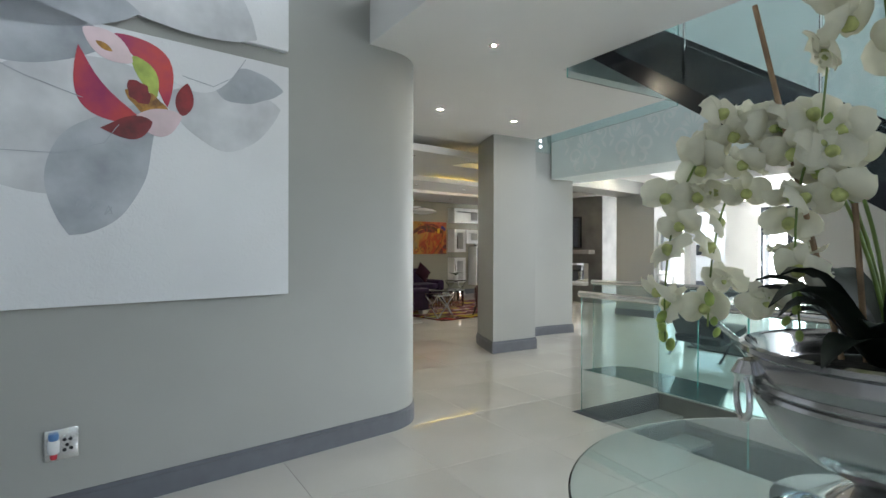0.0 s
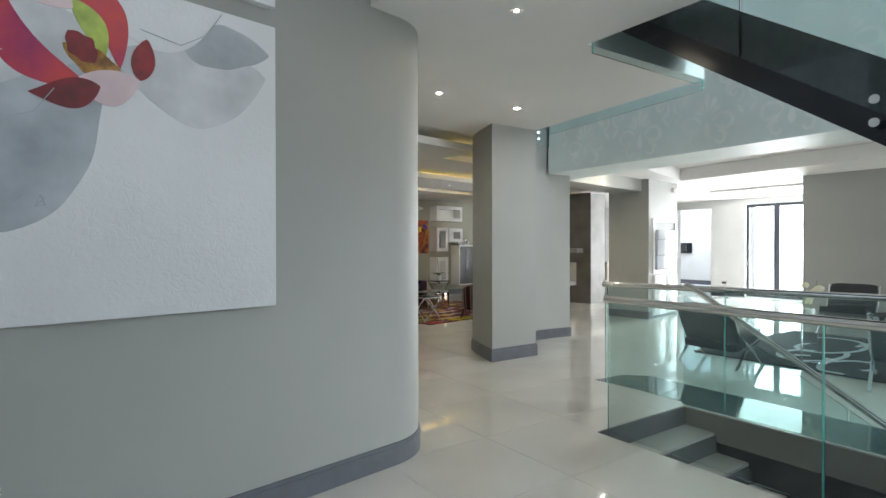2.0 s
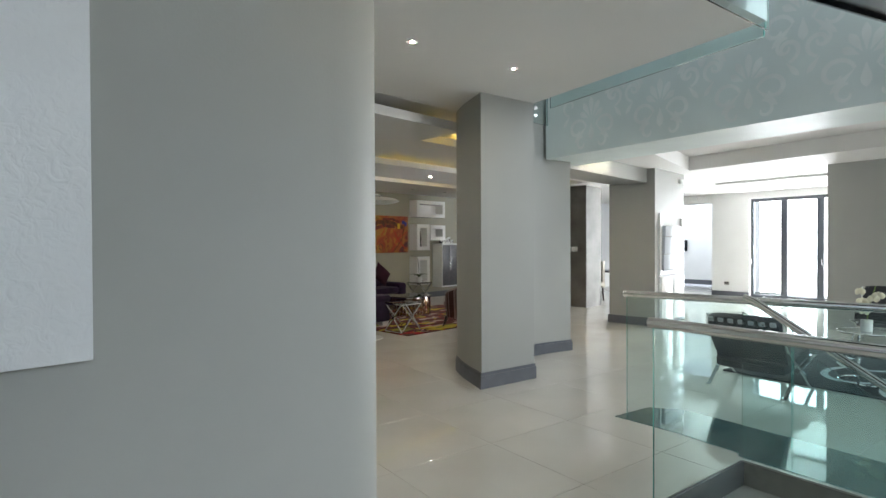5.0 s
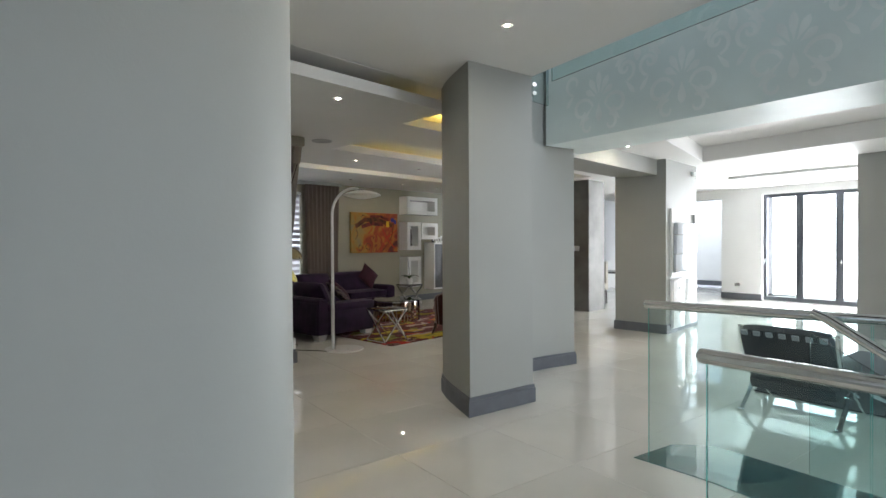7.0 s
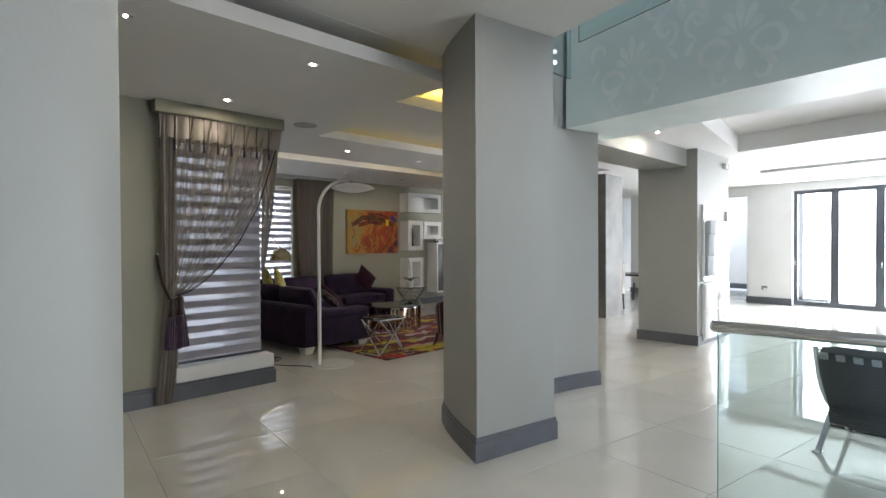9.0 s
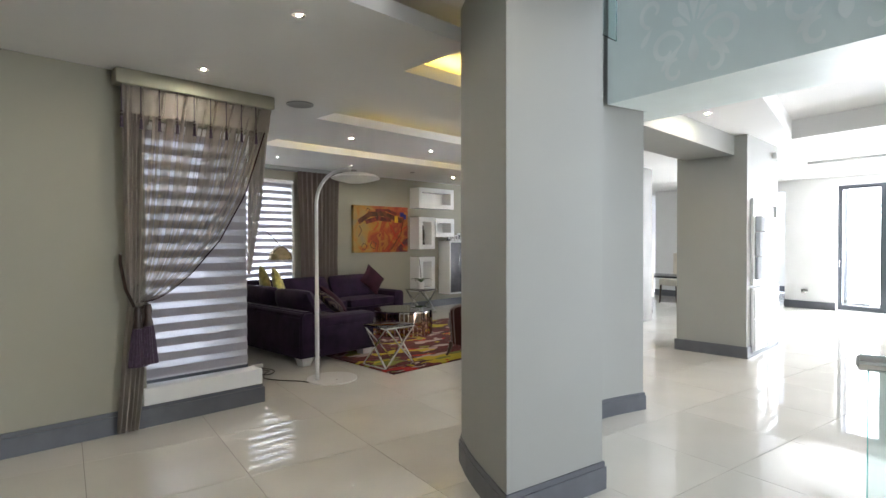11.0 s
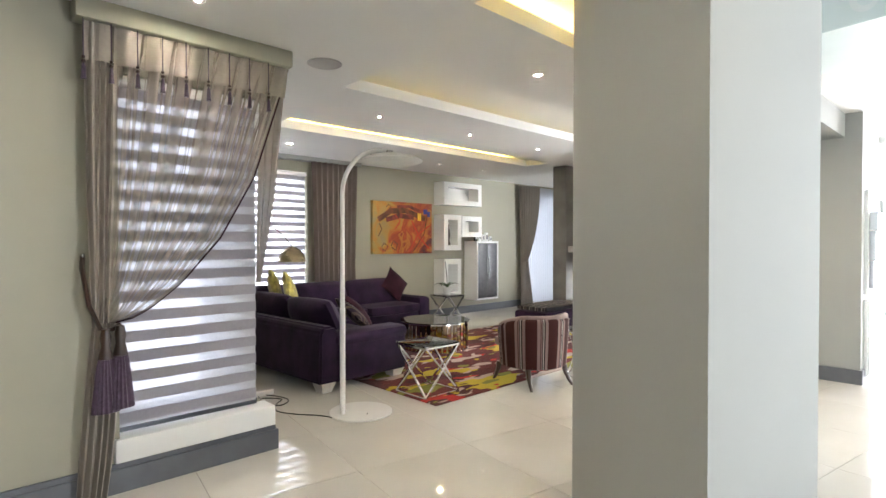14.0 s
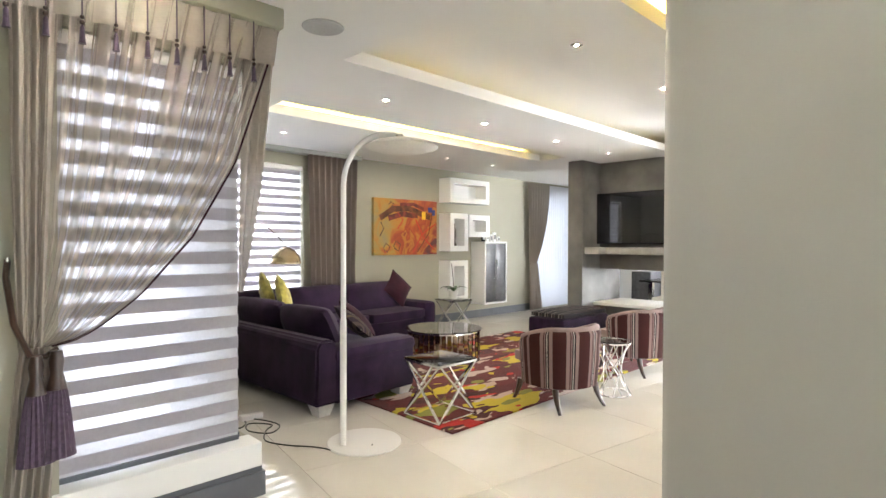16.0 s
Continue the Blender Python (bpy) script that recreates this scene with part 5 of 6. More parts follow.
t = thing("curtain_tieback", MB, "rope tieback with large dark purple tassels on a wall hook", "tieback")
bm = bmesh.new()
tube(bm, [(-1.145, -0.03, 1.40), (-1.155, -0.07, 1.33), (-1.135, -0.13, 1.13), (-1.085, -0.16, 0.995), (-1.03, -0.155, 0.985), (-0.985, -0.13, 1.01)], 0.013, 8)
part("rope", bm, M_WOOD, t)
bm = bmesh.new()
tube(bm, [(-1.145, 0.0, 1.385), (-1.145, -0.04, 1.385), (-1.145, -0.045, 1.415)], 0.008, 8)
part("hook", bm, M_STEEL, t)
for x, y, k in ((-1.065, -0.17, 0.0), (-0.995, -0.18, 0.015)):
    bm = bmesh.new()
    lathe(bm, [(0, 1.0), (0.022, 0.995), (0.03, 0.95), (0.024, 0.90), (0.034, 0.86), (0.04, 0.83), (0.0, 0.82)], 14, (x, y, k))
    p = part("tassel_head", bm, M_WOOD, t)
    bm = bmesh.new()
    prof = [(0.034, 0.84), (0.044, 0.78), (0.056, 0.66), (0.068, 0.53), (0.0, 0.52)]
    cols = []
    for a in range(36):
        an = math.tau * a / 36
        rr = 1 + 0.07 * (a % 2) * 2 - 0.07
        cols.append([bm.verts.new((x + r * rr * math.cos(an), y + r * rr * 0.55 * math.sin(an), z + k)) for r, z in prof])
    for a in range(36):
        for i in range(len(prof) - 1):
            bm.faces.new((cols[a][i], cols[(a + 1) % 36][i], cols[(a + 1) % 36][i + 1], cols[a][i + 1]))
    part("skirt", bm, M_TASSEL, p, "purple fringe")

t = thing("sofa_curtain", at(0, 4.15), "taupe drape gathered beside the sofa window", "curtain")
bm = bmesh.new()
curtain_sheet(bm, smooth_rows(lambda q: (2.80 - q * 1.7, 2.67 + 0.06 * q, 3.56 - 0.05 * q, -0.14, 1), 16), 9, 0.035, 110)
part("drape", bm, M_DRAPED, t)
bm = bmesh.new()
curtain_sheet(bm, smooth_rows(lambda q: (1.1 - q * 1.08, 2.73, 3.51 + 0.03 * q, -0.14, 1.0), 8), 9, 0.035, 60)
part("drape_tail", bm, M_DRAPED, t)
bm = bmesh.new()
box(bm, 0.3, 3.6, -0.20, -0.002, LC - 0.06, LC - 0.002)
single("curtain_pelmet", bm, M_WALL, at(0, 4.15), "plain pelmet above the sofa window", "pelmet")

t = thing("terrace_curtain", at(0, 4.15), "silver taupe drape and white sheer at the terrace window", "curtain")
bm = bmesh.new()
curtain_sheet(bm, smooth_rows(lambda q: (2.78 - q * 1.75, 8.05 + 0.08 * q, 8.80 - 0.50 * q ** 2.2, -0.12, 1), 16), 8, 0.04, 100)
part("drape", bm, M_DRAPE, t)
bm = bmesh.new()
curtain_sheet(bm, smooth_rows(lambda q: (1.03 - q * 1.01, 8.12, 8.36 + 0.2 * q, -0.12, 1), 8), 4, 0.035, 60)
part("drape_tail", bm, M_DRAPE, t)
M_VOILE = translucent("white_voile", (0.74, 0.75, 0.80), 0.08, 0.5)
bm = bmesh.new()
curtain_sheet(bm, [(2.78, 8.35, 10.0, -0.06, 1), (0.03, 8.35, 10.0, -0.06, 1)], 22, 0.02, 200)
part("voile", bm, M_VOILE, t, "white sheer voile")

# ---- hall things ----
# two large textured canvases with a painted orchid
def canvas_mat(name, base):
    m = mat(name, base, 0.45, var=0.03, scale=1.5, bump=0.0)
    n, l = m.node_tree.nodes, m.node_tree.links
    co, nz, bp = n.new("ShaderNodeTexCoord"), n.new("ShaderNodeTexNoise"), n.new("ShaderNodeBump")
    nz.inputs["Scale"].default_value, nz.inputs["Detail"].default_value = 26, 5
    nz.inputs["Distortion"].default_value = 1.4
    bp.inputs["Strength"].default_value, bp.inputs["Distance"].default_value = 0.35, 0.012
    l.new(co.outputs["Object"], nz.inputs["Vector"])
    l.new(nz.outputs["Fac"], bp.inputs["Height"])
    l.new(bp.outputs["Normal"], n["Principled BSDF"].inputs["Normal"])
    return m


M_CANVAS = canvas_mat("textured_canvas", (0.70, 0.71, 0.73))
M_PETAL1 = mat("paint_pale_petal", (0.52, 0.54, 0.57), 0.5, var=0.10, scale=3.5, bump=0.05, bump_scale=30, second=(0.66, 0.67, 0.69))
M_PETAL2 = mat("paint_grey_petal", (0.36, 0.39, 0.43), 0.5, var=0.12, scale=4.0, bump=0.05, bump_scale=30, second=(0.47, 0.50, 0.54))
M_MAG = mat("paint_magenta", (0.55, 0.015, 0.17), 0.4, var=0.25, scale=4.5, second=(0.58, 0.05, 0.025))
M_DRED = mat("paint_dark_red", (0.17, 0.006, 0.012), 0.4, var=0.3, scale=9, second=(0.30, 0.012, 0.02))
M_PINKW = mat("paint_blush", (0.70, 0.55, 0.58), 0.45, var=0.08, scale=6)
M_OCHRE = mat("paint_ochre", (0.42, 0.13, 0.02), 0.45, var=0.4, scale=16, second=(0.6, 0.3, 0.04))
M_LIME = mat("paint_lime", (0.45, 0.55, 0.10), 0.45, var=0.2, scale=10)
M_INK = mat("paint_line", (0.34, 0.37, 0.41), 0.5)


def leaf_shape(bm, root, tip, width, bend=0.0, skew=0.5, layer=0.0, n=22, wave=0.0):
    """A painted petal lying on the canvas: from root to tip, swelling to width, bent sideways."""
    a, b = Vector(root), Vector(tip)
    d = b - a
    s = Vector((-d.y, d.x)).normalized()
    up, lo = [], []
    for i in range(n + 1):
        q = i / n
        c = a + d * q + s * bend * math.sin(math.pi * q)
        w = width * math.sin(math.pi * q ** (math.log(0.5) / math.log(skew))) ** 0.75 * (1 + wave * math.sin(q * 17))
        up.append(c + s * w / 2)
        lo.append(c - s * w / 2)
    ring = up + lo[1:-1][::-1]
    f = [bm.verts.new((p.x, -0.0015 - layer, p.y)) for p in ring]
    k = [bm.verts.new((p.x, -0.0005, p.y)) for p in ring]
    bm.faces.new(f), bm.faces.new(k[::-1])
    for i in range(len(ring)):
        bm.faces.new((f[i], f[(i + 1) % len(ring)], k[(i + 1) % len(ring)], k[i]))


def big_canvas(z0, z1, label, petals):
    """Origin at the lower right corner of the canvas face; x grows to the right."""
    t = thing("orchid_canvas", at(-3.92, -4.662, z0), label, "painting", "orchid canvases")
    bm = bmesh.new()
    box(bm, -2.6, 0, -0.058, 0.0, 0, z1 - z0, bevel=0.004)
    part("canvas", bm, M_CANVAS, t)
    for k, (root, tip, w, bend, skew, m, wave) in enumerate(petals):
        bm = bmesh.new()
        leaf_shape(bm, root, tip, w, bend, skew, 0.0004 * (k + 1), wave=wave)
        bmesh.ops.transform(bm, matrix=Matrix.Translation((0, -0.0585, 0)), verts=bm.verts[:])
        part("painted_petal", bm, m, t, smooth=0)
    return t


def uvz(u, z):
    return (u + 3.92, z - 1.16)


t = big_canvas(1.16, 2.70, "large white textured canvas with a grey orchid and red centre", [
    (uvz(-4.75, 2.45), uvz(-5.75, 1.95), 0.72, 0.10, 0.5, M_PETAL1, 0.01),
    (uvz(-4.95, 2.62), uvz(-5.9, 2.66), 0.34, 0.06, 0.5, M_PETAL2, 0.01),
    (uvz(-4.72, 2.34), uvz(-5.16, 1.54), 0.46, -0.06, 0.60, M_PETAL2, 0.02),
    (uvz(-4.72, 2.36), uvz(-3.98, 2.40), 0.40, -0.10, 0.52, M_PETAL1, 0.02),
    (uvz(-4.40, 2.45), uvz(-3.96, 2.53), 0.22, 0.03, 0.42, M_PETAL2, 0.03),
    (uvz(-4.78, 2.55), uvz(-4.24, 2.67), 0.26, -0.06, 0.5, M_CANVAS, 0.0),
    (uvz(-4.95, 2.665), uvz(-4.68, 2.30), 0.15, 0.10, 0.45, M_MAG, 0.0),
    (uvz(-5.12, 2.56), uvz(-4.80, 2.18), 0.16, -0.11, 0.55, M_MAG, 0.0),
    (uvz(-4.86, 2.56), uvz(-4.74, 2.34), 0.10, 0.02, 0.45, M_LIME, 0.0),
    (uvz(-5.10, 2.66), uvz(-4.86, 2.52), 0.15, 0.0, 0.5, M_PINKW, 0.0),
    (uvz(-5.04, 2.60), uvz(-4.96, 2.56), 0.035, 0.0, 0.5, M_OCHRE, 0.0),
    (uvz(-4.90, 2.36), uvz(-4.66, 2.24), 0.12, 0.0, 0.5, M_OCHRE, 0.08),
    (uvz(-4.88, 2.42), uvz(-4.78, 2.30), 0.11, 0.0, 0.5, M_DRED, 0.1),
    (uvz(-4.86, 2.20), uvz(-4.60, 2.26), 0.16, -0.03, 0.5, M_PINKW, 0.0),
    (uvz(-5.02, 2.13), uvz(-4.76, 2.20), 0.13, -0.02, 0.6, M_DRED, 0.0),
    (uvz(-4.60, 2.26), uvz(-4.57, 2.46), 0.10, 0.0, 0.45, M_DRED, 0.0)])
for pts in ([(-4.60, 2.50), (-4.42, 2.47), (-4.30, 2.55), (-4.22, 2.68)], [(-5.45, 1.96), (-5.2, 1.97), (-5.0, 2.05), (-4.93, 2.16)], [(-5.7, 2.5), (-5.35, 2.35), (-5.1, 2.28)]):
    bm = bmesh.new()
    tube(bm, [(u + 3.92, -0.0665, z - 1.16) for u, z in pts], 0.003, flat=(0.0015, 0.0018))
    part("painted_line", bm, M_INK, t)
for k in range(3):
    bm = bmesh.new()
    tube(bm, [(-5.12 + 3.92 + 0.07 * k + 0.02 * math.sin(q * 2.1), -0.0665, 1.72 - 1.16 - 0.02 * k + 0.03 * math.sin(q * 1.7 + k)) for q in range(6)], 0.0015, flat=(0.001, 0.0022))
    part("signature_stroke", bm, M_INK, t)
big_canvas(2.81, 4.4, "upper white textured canvas with grey orchid petals", [
    ((-0.22, 0.02), (-1.9, 0.9), 0.8, 0.0, 0.5, M_PETAL1, 0.01),
    ((-0.9, 0.0), (-2.2, 0.1), 0.4, 0.05, 0.5, M_PETAL2, 0.01)])

# socket with a plug-in air freshener
t = thing("wall_socket", at(-5.262, -4.662, 0.34), "steel double wall socket plate on the plastered wall", "socket")
bm = bmesh.new()
box(bm, 0, 0.152, -0.010, 0, 0, 0.165, bevel=0.004)
part("plate", bm, M_STEEL, t)
for x, z in ((0.088, 0.105), (0.115, 0.105), (0.10, 0.075), (0.118, 0.055), (0.088, 0.05)):
    bm = bmesh.new()
    lathe(bm, [(0, 0), (0.009, 0), (0.009, 0.004), (0, 0.004)], 12)
    bmesh.ops.transform(bm, matrix=pose(x, -0.0105, z, 90), verts=bm.verts[:])
    part("socket_hole", bm, M_BLACK, t)
t = thing("air_freshener", at(-5.225, -4.672, 0.36), "plug-in air freshener with a blue top and red cap", "air freshener")
for z0, z1, r, m in ((0.03, 0.10, 0.028, M_GLOSSW), (0.10, 0.135, 0.024, mat("blue_plastic", (0.12, 0.25, 0.5), 0.3)), (0.0, 0.03, 0.017, mat("red_plastic", (0.5, 0.03, 0.05), 0.3))):
    bm = bmesh.new()
    lathe(bm, [(0, z0), (r * 0.8, z0), (r, z0 + 0.008), (r, z1 - 0.008), (r * 0.85, z1), (0, z1)], 16, (0, -0.032, 0))
    part("body" if r > 0.026 else "cap", bm, m, t)

# round glass table with a silver bowl of orchids
TBX, TBY, TBZ, BWX, BWY = 2.47, -0.22, 0.932, 2.475, -0.235
t = thing("glass_table", pose(TBX, TBY, 0), "round glass pedestal table in the hall", "table")
bm = bmesh.new()
lathe(bm, [(0, TBZ - 0.010), (0.645, TBZ - 0.010), (0.65, TBZ - 0.005), (0.645, TBZ), (0, TBZ)], 96)
p = part("tabletop", bm, M_GLASS, t)
p.visible_shadow = False
bm = bmesh.new()
lathe(bm, [(0.30, 0), (0.30, 0.02), (0.10, 0.05), (0.085, 0.10), (0.13, TBZ - 0.1), (0.20, TBZ - 0.025), (0.22, TBZ - 0.0105), (0, TBZ - 0.0105), (0, 0)], 40)
p = part("pedestal", bm, M_CLEAR, t, "clear glass pedestal")
p.visible_shadow = False

t = thing("silver_bowl", pose(BWX, BWY, TBZ) @ Matrix.Diagonal((1.2, 1.2, 1.07, 1)), "polished silver footed bowl with lion ring handles on the glass table", "bowl")
bm = bmesh.new()
lathe(bm, [(0.0, 0.0), (0.105, 0.0), (0.11, 0.012), (0.095, 0.03), (0.07, 0.05), (0.075, 0.065), (0.14, 0.10), (0.195, 0.15), (0.225, 0.21), (0.231, 0.225), (0.226, 0.232), (0.232, 0.242), (0.227, 0.25), (0.233, 0.262), (0.236, 0.30), (0.247, 0.308), (0.247, 0.318), (0.238, 0.322), (0.228, 0.31), (0.215, 0.22), (0.17, 0.13), (0.0, 0.10)], 72)
part("vessel", bm, mat("aged_silver", (0.38, 0.37, 0.37), 0.12, 1.0, var=0.08, scale=9, fine=0.06), t)
for a in (134, -46):
    c, s = math.cos(radians(a)), math.sin(radians(a))
    bm = bmesh.new()
    tube(bm, [(0.248 * c - 0.042 * math.cos(q) * s, 0.248 * s + 0.042 * math.cos(q) * c, 0.215 + 0.046 * math.sin(q)) for q in [k * math.tau / 24 for k in range(24)]], 0.0055, 8, closed=True)
    part("ring_handle", bm, M_STEEL, t)
    bm = bmesh.new()
    lathe(bm, [(0, 0.03), (0.018, 0.024), (0.03, 0.0), (0.018, -0.02), (0, -0.026)], 14, (0.238 * c, 0.238 * s, 0.265))
    part("mask", bm, M_STEEL, t, "cast handle boss")
M_SOIL = mat("dark_moss", (0.012, 0.013, 0.010), 0.9, var=0.4, scale=40, bump=0.4, bump_scale=50)
M_OLEAF = mat("dark_orchid_leaf", (0.012, 0.018, 0.012), 0.4, var=0.3, scale=8)
M_STAKE = mat("bamboo_stake", (0.30, 0.19, 0.10), 0.6, var=0.25, scale=14)
M_STEM = mat("green_stem", (0.16, 0.24, 0.045), 0.5, var=0.2, scale=18)
M_BUD = mat("green_bud", (0.34, 0.44, 0.10), 0.5, var=0.2, scale=18)
M_ORCHID = translucent("orchid_petal", (0.86, 0.835, 0.67), 0.0, 0.72)
M_LIP = mat("orchid_throat", (0.58, 0.62, 0.22), 0.5, var=0.3, scale=30)

o = thing("orchid_plant", pose(BWX, BWY, TBZ) @ Matrix.Scale(1.04, 4), "white phalaenopsis orchid with bamboo stakes in the silver bowl", "plant")
bm = bmesh.new()
lathe(bm, [(0, 0.295), (0.10, 0.30), (0.20, 0.285), (0.226, 0.275), (0.20, 0.2), (0, 0.2)], 32)
part("moss", bm, M_SOIL, o)
random.seed(11)
for k in range(26):
    a = k * 137.5 + random.uniform(-8, 8)
    bm = bmesh.new()
    strap_leaf(bm, random.uniform(0.16, 0.26), random.uniform(0.030, 0.045), random.uniform(0.10, 0.20), random.uniform(-0.02, 0.07), a, pose(0.05 * math.cos(radians(a)), 0.05 * math.sin(radians(a)), 0.29))
    part("leaf", bm, M_OLEAF, o)


def petal(bm, length, width, cup, m, seg=6):
    rows = []
    for i in range(seg + 1):
        q = i / seg
        w = width / 2 * math.sin(math.pi * (0.06 + 0.90 * q)) ** 0.55
        z = cup * math.sin(q * 2.2) - cup * 0.6 * q * q
        rows.append([bm.verts.new((length * q, w * k, z - abs(k) ** 2 * cup * 0.35)) for k in (-1, -0.5, 0, 0.5, 1)])
    for i in range(seg):
        for k in range(4):
            bm.faces.new((rows[i][k], rows[i + 1][k], rows[i + 1][k + 1], rows[i][k + 1]))
    bmesh.ops.transform(bm, matrix=m, verts=[v for r in rows for v in r])


FL = bmesh.new()
for a, ln, w in ((90, 0.050, 0.036), (212, 0.046, 0.032), (328, 0.046, 0.032), (14, 0.056, 0.066), (166, 0.056, 0.066)):
    petal(FL, ln, w, 0.022 if w > 0.05 else 0.016, pose(0, 0, 0.002 if w < 0.05 else 0.005, 0, 0, a))
FLOWER = mesh(FL, "flower", M_ORCHID, 60)
LP = bmesh.new()
lathe(LP, [(0.0, 0.028), (0.007, 0.026), (0.013, 0.016), (0.012, 0.006), (0, 0.003)], 10)
LIP = mesh(LP, "throat", M_LIP, 60)
BD = bmesh.new()
lathe(BD, [(0, 0.018), (0.008, 0.012), (0.011, 0.0), (0.008, -0.012), (0, -0.018)], 10)
BUD = mesh(BD, "bud", M_BUD, 60)
TOCAM = Vector((-0.85, -0.25, 0.1))


def spray(ctrl, flowers, buds, size):
    """A flowering stem along a curve, with blooms on both sides and buds at its tip."""
    c = [Vector(p) for p in ctrl]
    def bez(q):
        return c[0] * (1 - q) ** 3 + c[1] * 3 * q * (1 - q) ** 2 + c[2] * 3 * q * q * (1 - q) + c[3] * q ** 3
    bm = bmesh.new()
    tube(bm, [bez(i / 20) for i in range(21)], [0.0042 - 0.002 * i / 20 for i in range(21)], 7)
    stem = part("stem", bm, M_STEM, o)
    for k in range(flowers):
        q = 0.30 + 0.66 * k / max(1, flowers - 1)
        p = bez(q)
        off = Vector((random.uniform(-1, 1), random.uniform(-1, 1), random.uniform(-0.8, 0.6)))
        off = off.normalized() * random.uniform(0.025, 0.05)
        aim = (TOCAM + Vector((random.uniform(-0.6, 1.3), random.uniform(-1.2, 1.2), random.uniform(-0.9, 0.4)))).normalized()
        m = Matrix.Translation(p + off) @ aim.to_track_quat("Z", "Y").to_matrix().to_4x4() @ pose(0, 0, 0, 0, 0, random.uniform(-30, 30)) @ Matrix.Scale(size * random.uniform(0.85, 1.12), 4)
        f = new("flower", FLOWER)
        f.parent, f.matrix_local = stem, m
        f = new("throat", LIP)
        f.parent, f.matrix_local = stem, m
    for k in range(buds):
        q = 0.95 + 0.05 * k / max(1, buds - 1)
        f = new("bud", BUD)
        f.parent = stem
        f.matrix_local = Matrix.Translation(bez(q) + Vector((random.uniform(-0.025, 0.025), random.uniform(-0.02, 0.02), -0.012))) @ pose(0, 0, 0, random.uniform(-30, 30), random.uniform(-30, 30)) @ Matrix.Scale(random.uniform(0.7, 1.1), 4)


# d points from the bowl towards the walker's left, e away from the walker
DD, EE = Vector((-0.34, 0.94, 0)), Vector((0.94, 0.34, 0))
def hang(d0, z0, d1, z1, d2, z2, e=0.0):
    return [DD * 0.02 + EE * e + Vector((0, 0, 0.3)), DD * d0 + EE * e + Vector((0, 0, z0)), DD * d1 + EE * e + Vector((0, 0, z1)), DD * d2 + EE * e + Vector((0, 0, z2))]


for ctrl, nf, nb, sz in (
        (hang(0.10, 1.0, 0.48, 0.95, 0.45, 0.30), 17, 5, 1.08), (hang(0.08, 0.95, 0.36, 0.90, 0.36, 0.34, 0.03), 15, 4, 1.08), (hang(0.05, 0.85, 0.22, 0.90, 0.17, 0.36, -0.03), 15, 4, 1.12),
        (hang(0.0, 1.3, 0.10, 1.45, 0.14, 0.70, -0.02), 14, 2, 1.2), (hang(-0.05, 1.45, -0.08, 1.4, 0.0, 0.55, 0.02), 14, 3, 1.2), (hang(-0.1, 1.1, -0.25, 1.1, -0.28, 0.45), 13, 3, 1.15)):
    spray(ctrl, nf, nb, sz)
for a, b in (((0.10, 0.30), (0.26, 1.07)), ((-0.01, 0.30), (0.02, 1.12)), ((0.06, 0.3), (0.08, 0.62))):
    bm = bmesh.new()
    tube(bm, [tuple(DD * a[0] + Vector((0, 0, a[1]))), tuple(DD * b[0] + Vector((0, 0, b[1])))], 0.006, 8)
    part("stake", bm, M_STAKE, o, "bamboo stake")

# ---- lounge things ----
def lounge_chair(m, label):
    """A cantilever-crossed steel chair with buttoned leather cushions; it faces +y."""
    t = thing("lounge_chair", m, label, "chair", "leather lounge chairs")
    for x in (-0.352, 0.352):
        bm = bmesh.new()
        back = [(x, -0.38 + 0.50 * q - 0.10 * math.sin(q * math.pi), 0.80 - 0.62 * q - 0.05 * math.sin(q * math.pi)) for q in [i / 12 for i in range(13)]]
        tail = [(x, 0.12 + 0.22 * q, 0.18 - 0.18 * q ** 0.8) for q in [i / 6 for i in range(1, 7)]]
        tube(bm, back + tail, 0.01, flat=(0.018, 0.010))
        part("back_bar", bm, M_CHROME, t)
        bm = bmesh.new()
        seat = [(x + 0.001, 0.38 - 0.50 * q, 0.36 - 0.14 * q) for q in [i / 8 for i in range(9)]] + [(x + 0.001, -0.12 - 0.22 * q, 0.22 - 0.22 * q ** 0.9) for q in [i / 6 for i in range(1, 7)]]
        tube(bm, seat, 0.01, flat=(0.017, 0.006))
        part("seat_bar", bm, M_CHROME, t)
        for y in (0.345, -0.345):
            bm = bmesh.new()
            box(bm, x - 0.024, x + 0.024, y - 0.035, y + 0.035, 0.0, 0.014, bevel=0.004)
            part("foot_pad", bm, M_CHROME, t)
    for y, z in ((-0.37, 0.79), (-0.10, 0.235), (0.36, 0.35)):
        bm = bmesh.new()
        tube(bm, [(-0.345, y, z), (0.345, y, z)], 0.008, flat=(0.012, 0.005))
        part("cross_bar", bm, M_CHROME, t)
    bm = bmesh.new()
    cushion(bm, 0.665, 0.66, 0.12, 0.25, pose(0, 0.06, 0.285, 15))
    s = part("seat_cushion", bm, M_LEATHER, t)
    bm = bmesh.new()
    cushion(bm, 0.665, 0.62, 0.11, 0.25, pose(0, -0.27, 0.53, -62) @ pose(0, 0, -0.05))
    b = part("back_cushion", bm, M_LEATHER, t)
    for i in range(7):
        bm = bmesh.new()
        box(bm, -0.285 + i * 0.095 - 0.024, -0.285 + i * 0.095 + 0.024, -0.30, -0.255, -0.006, 0.02)
        bmesh.ops.transform(bm, matrix=pose(0, -0.27, 0.53, -62) @ pose(0, 0, -0.05), verts=bm.verts[:])
        part("strap", bm, M_STRAPG, t, "pale strap end")
    return t


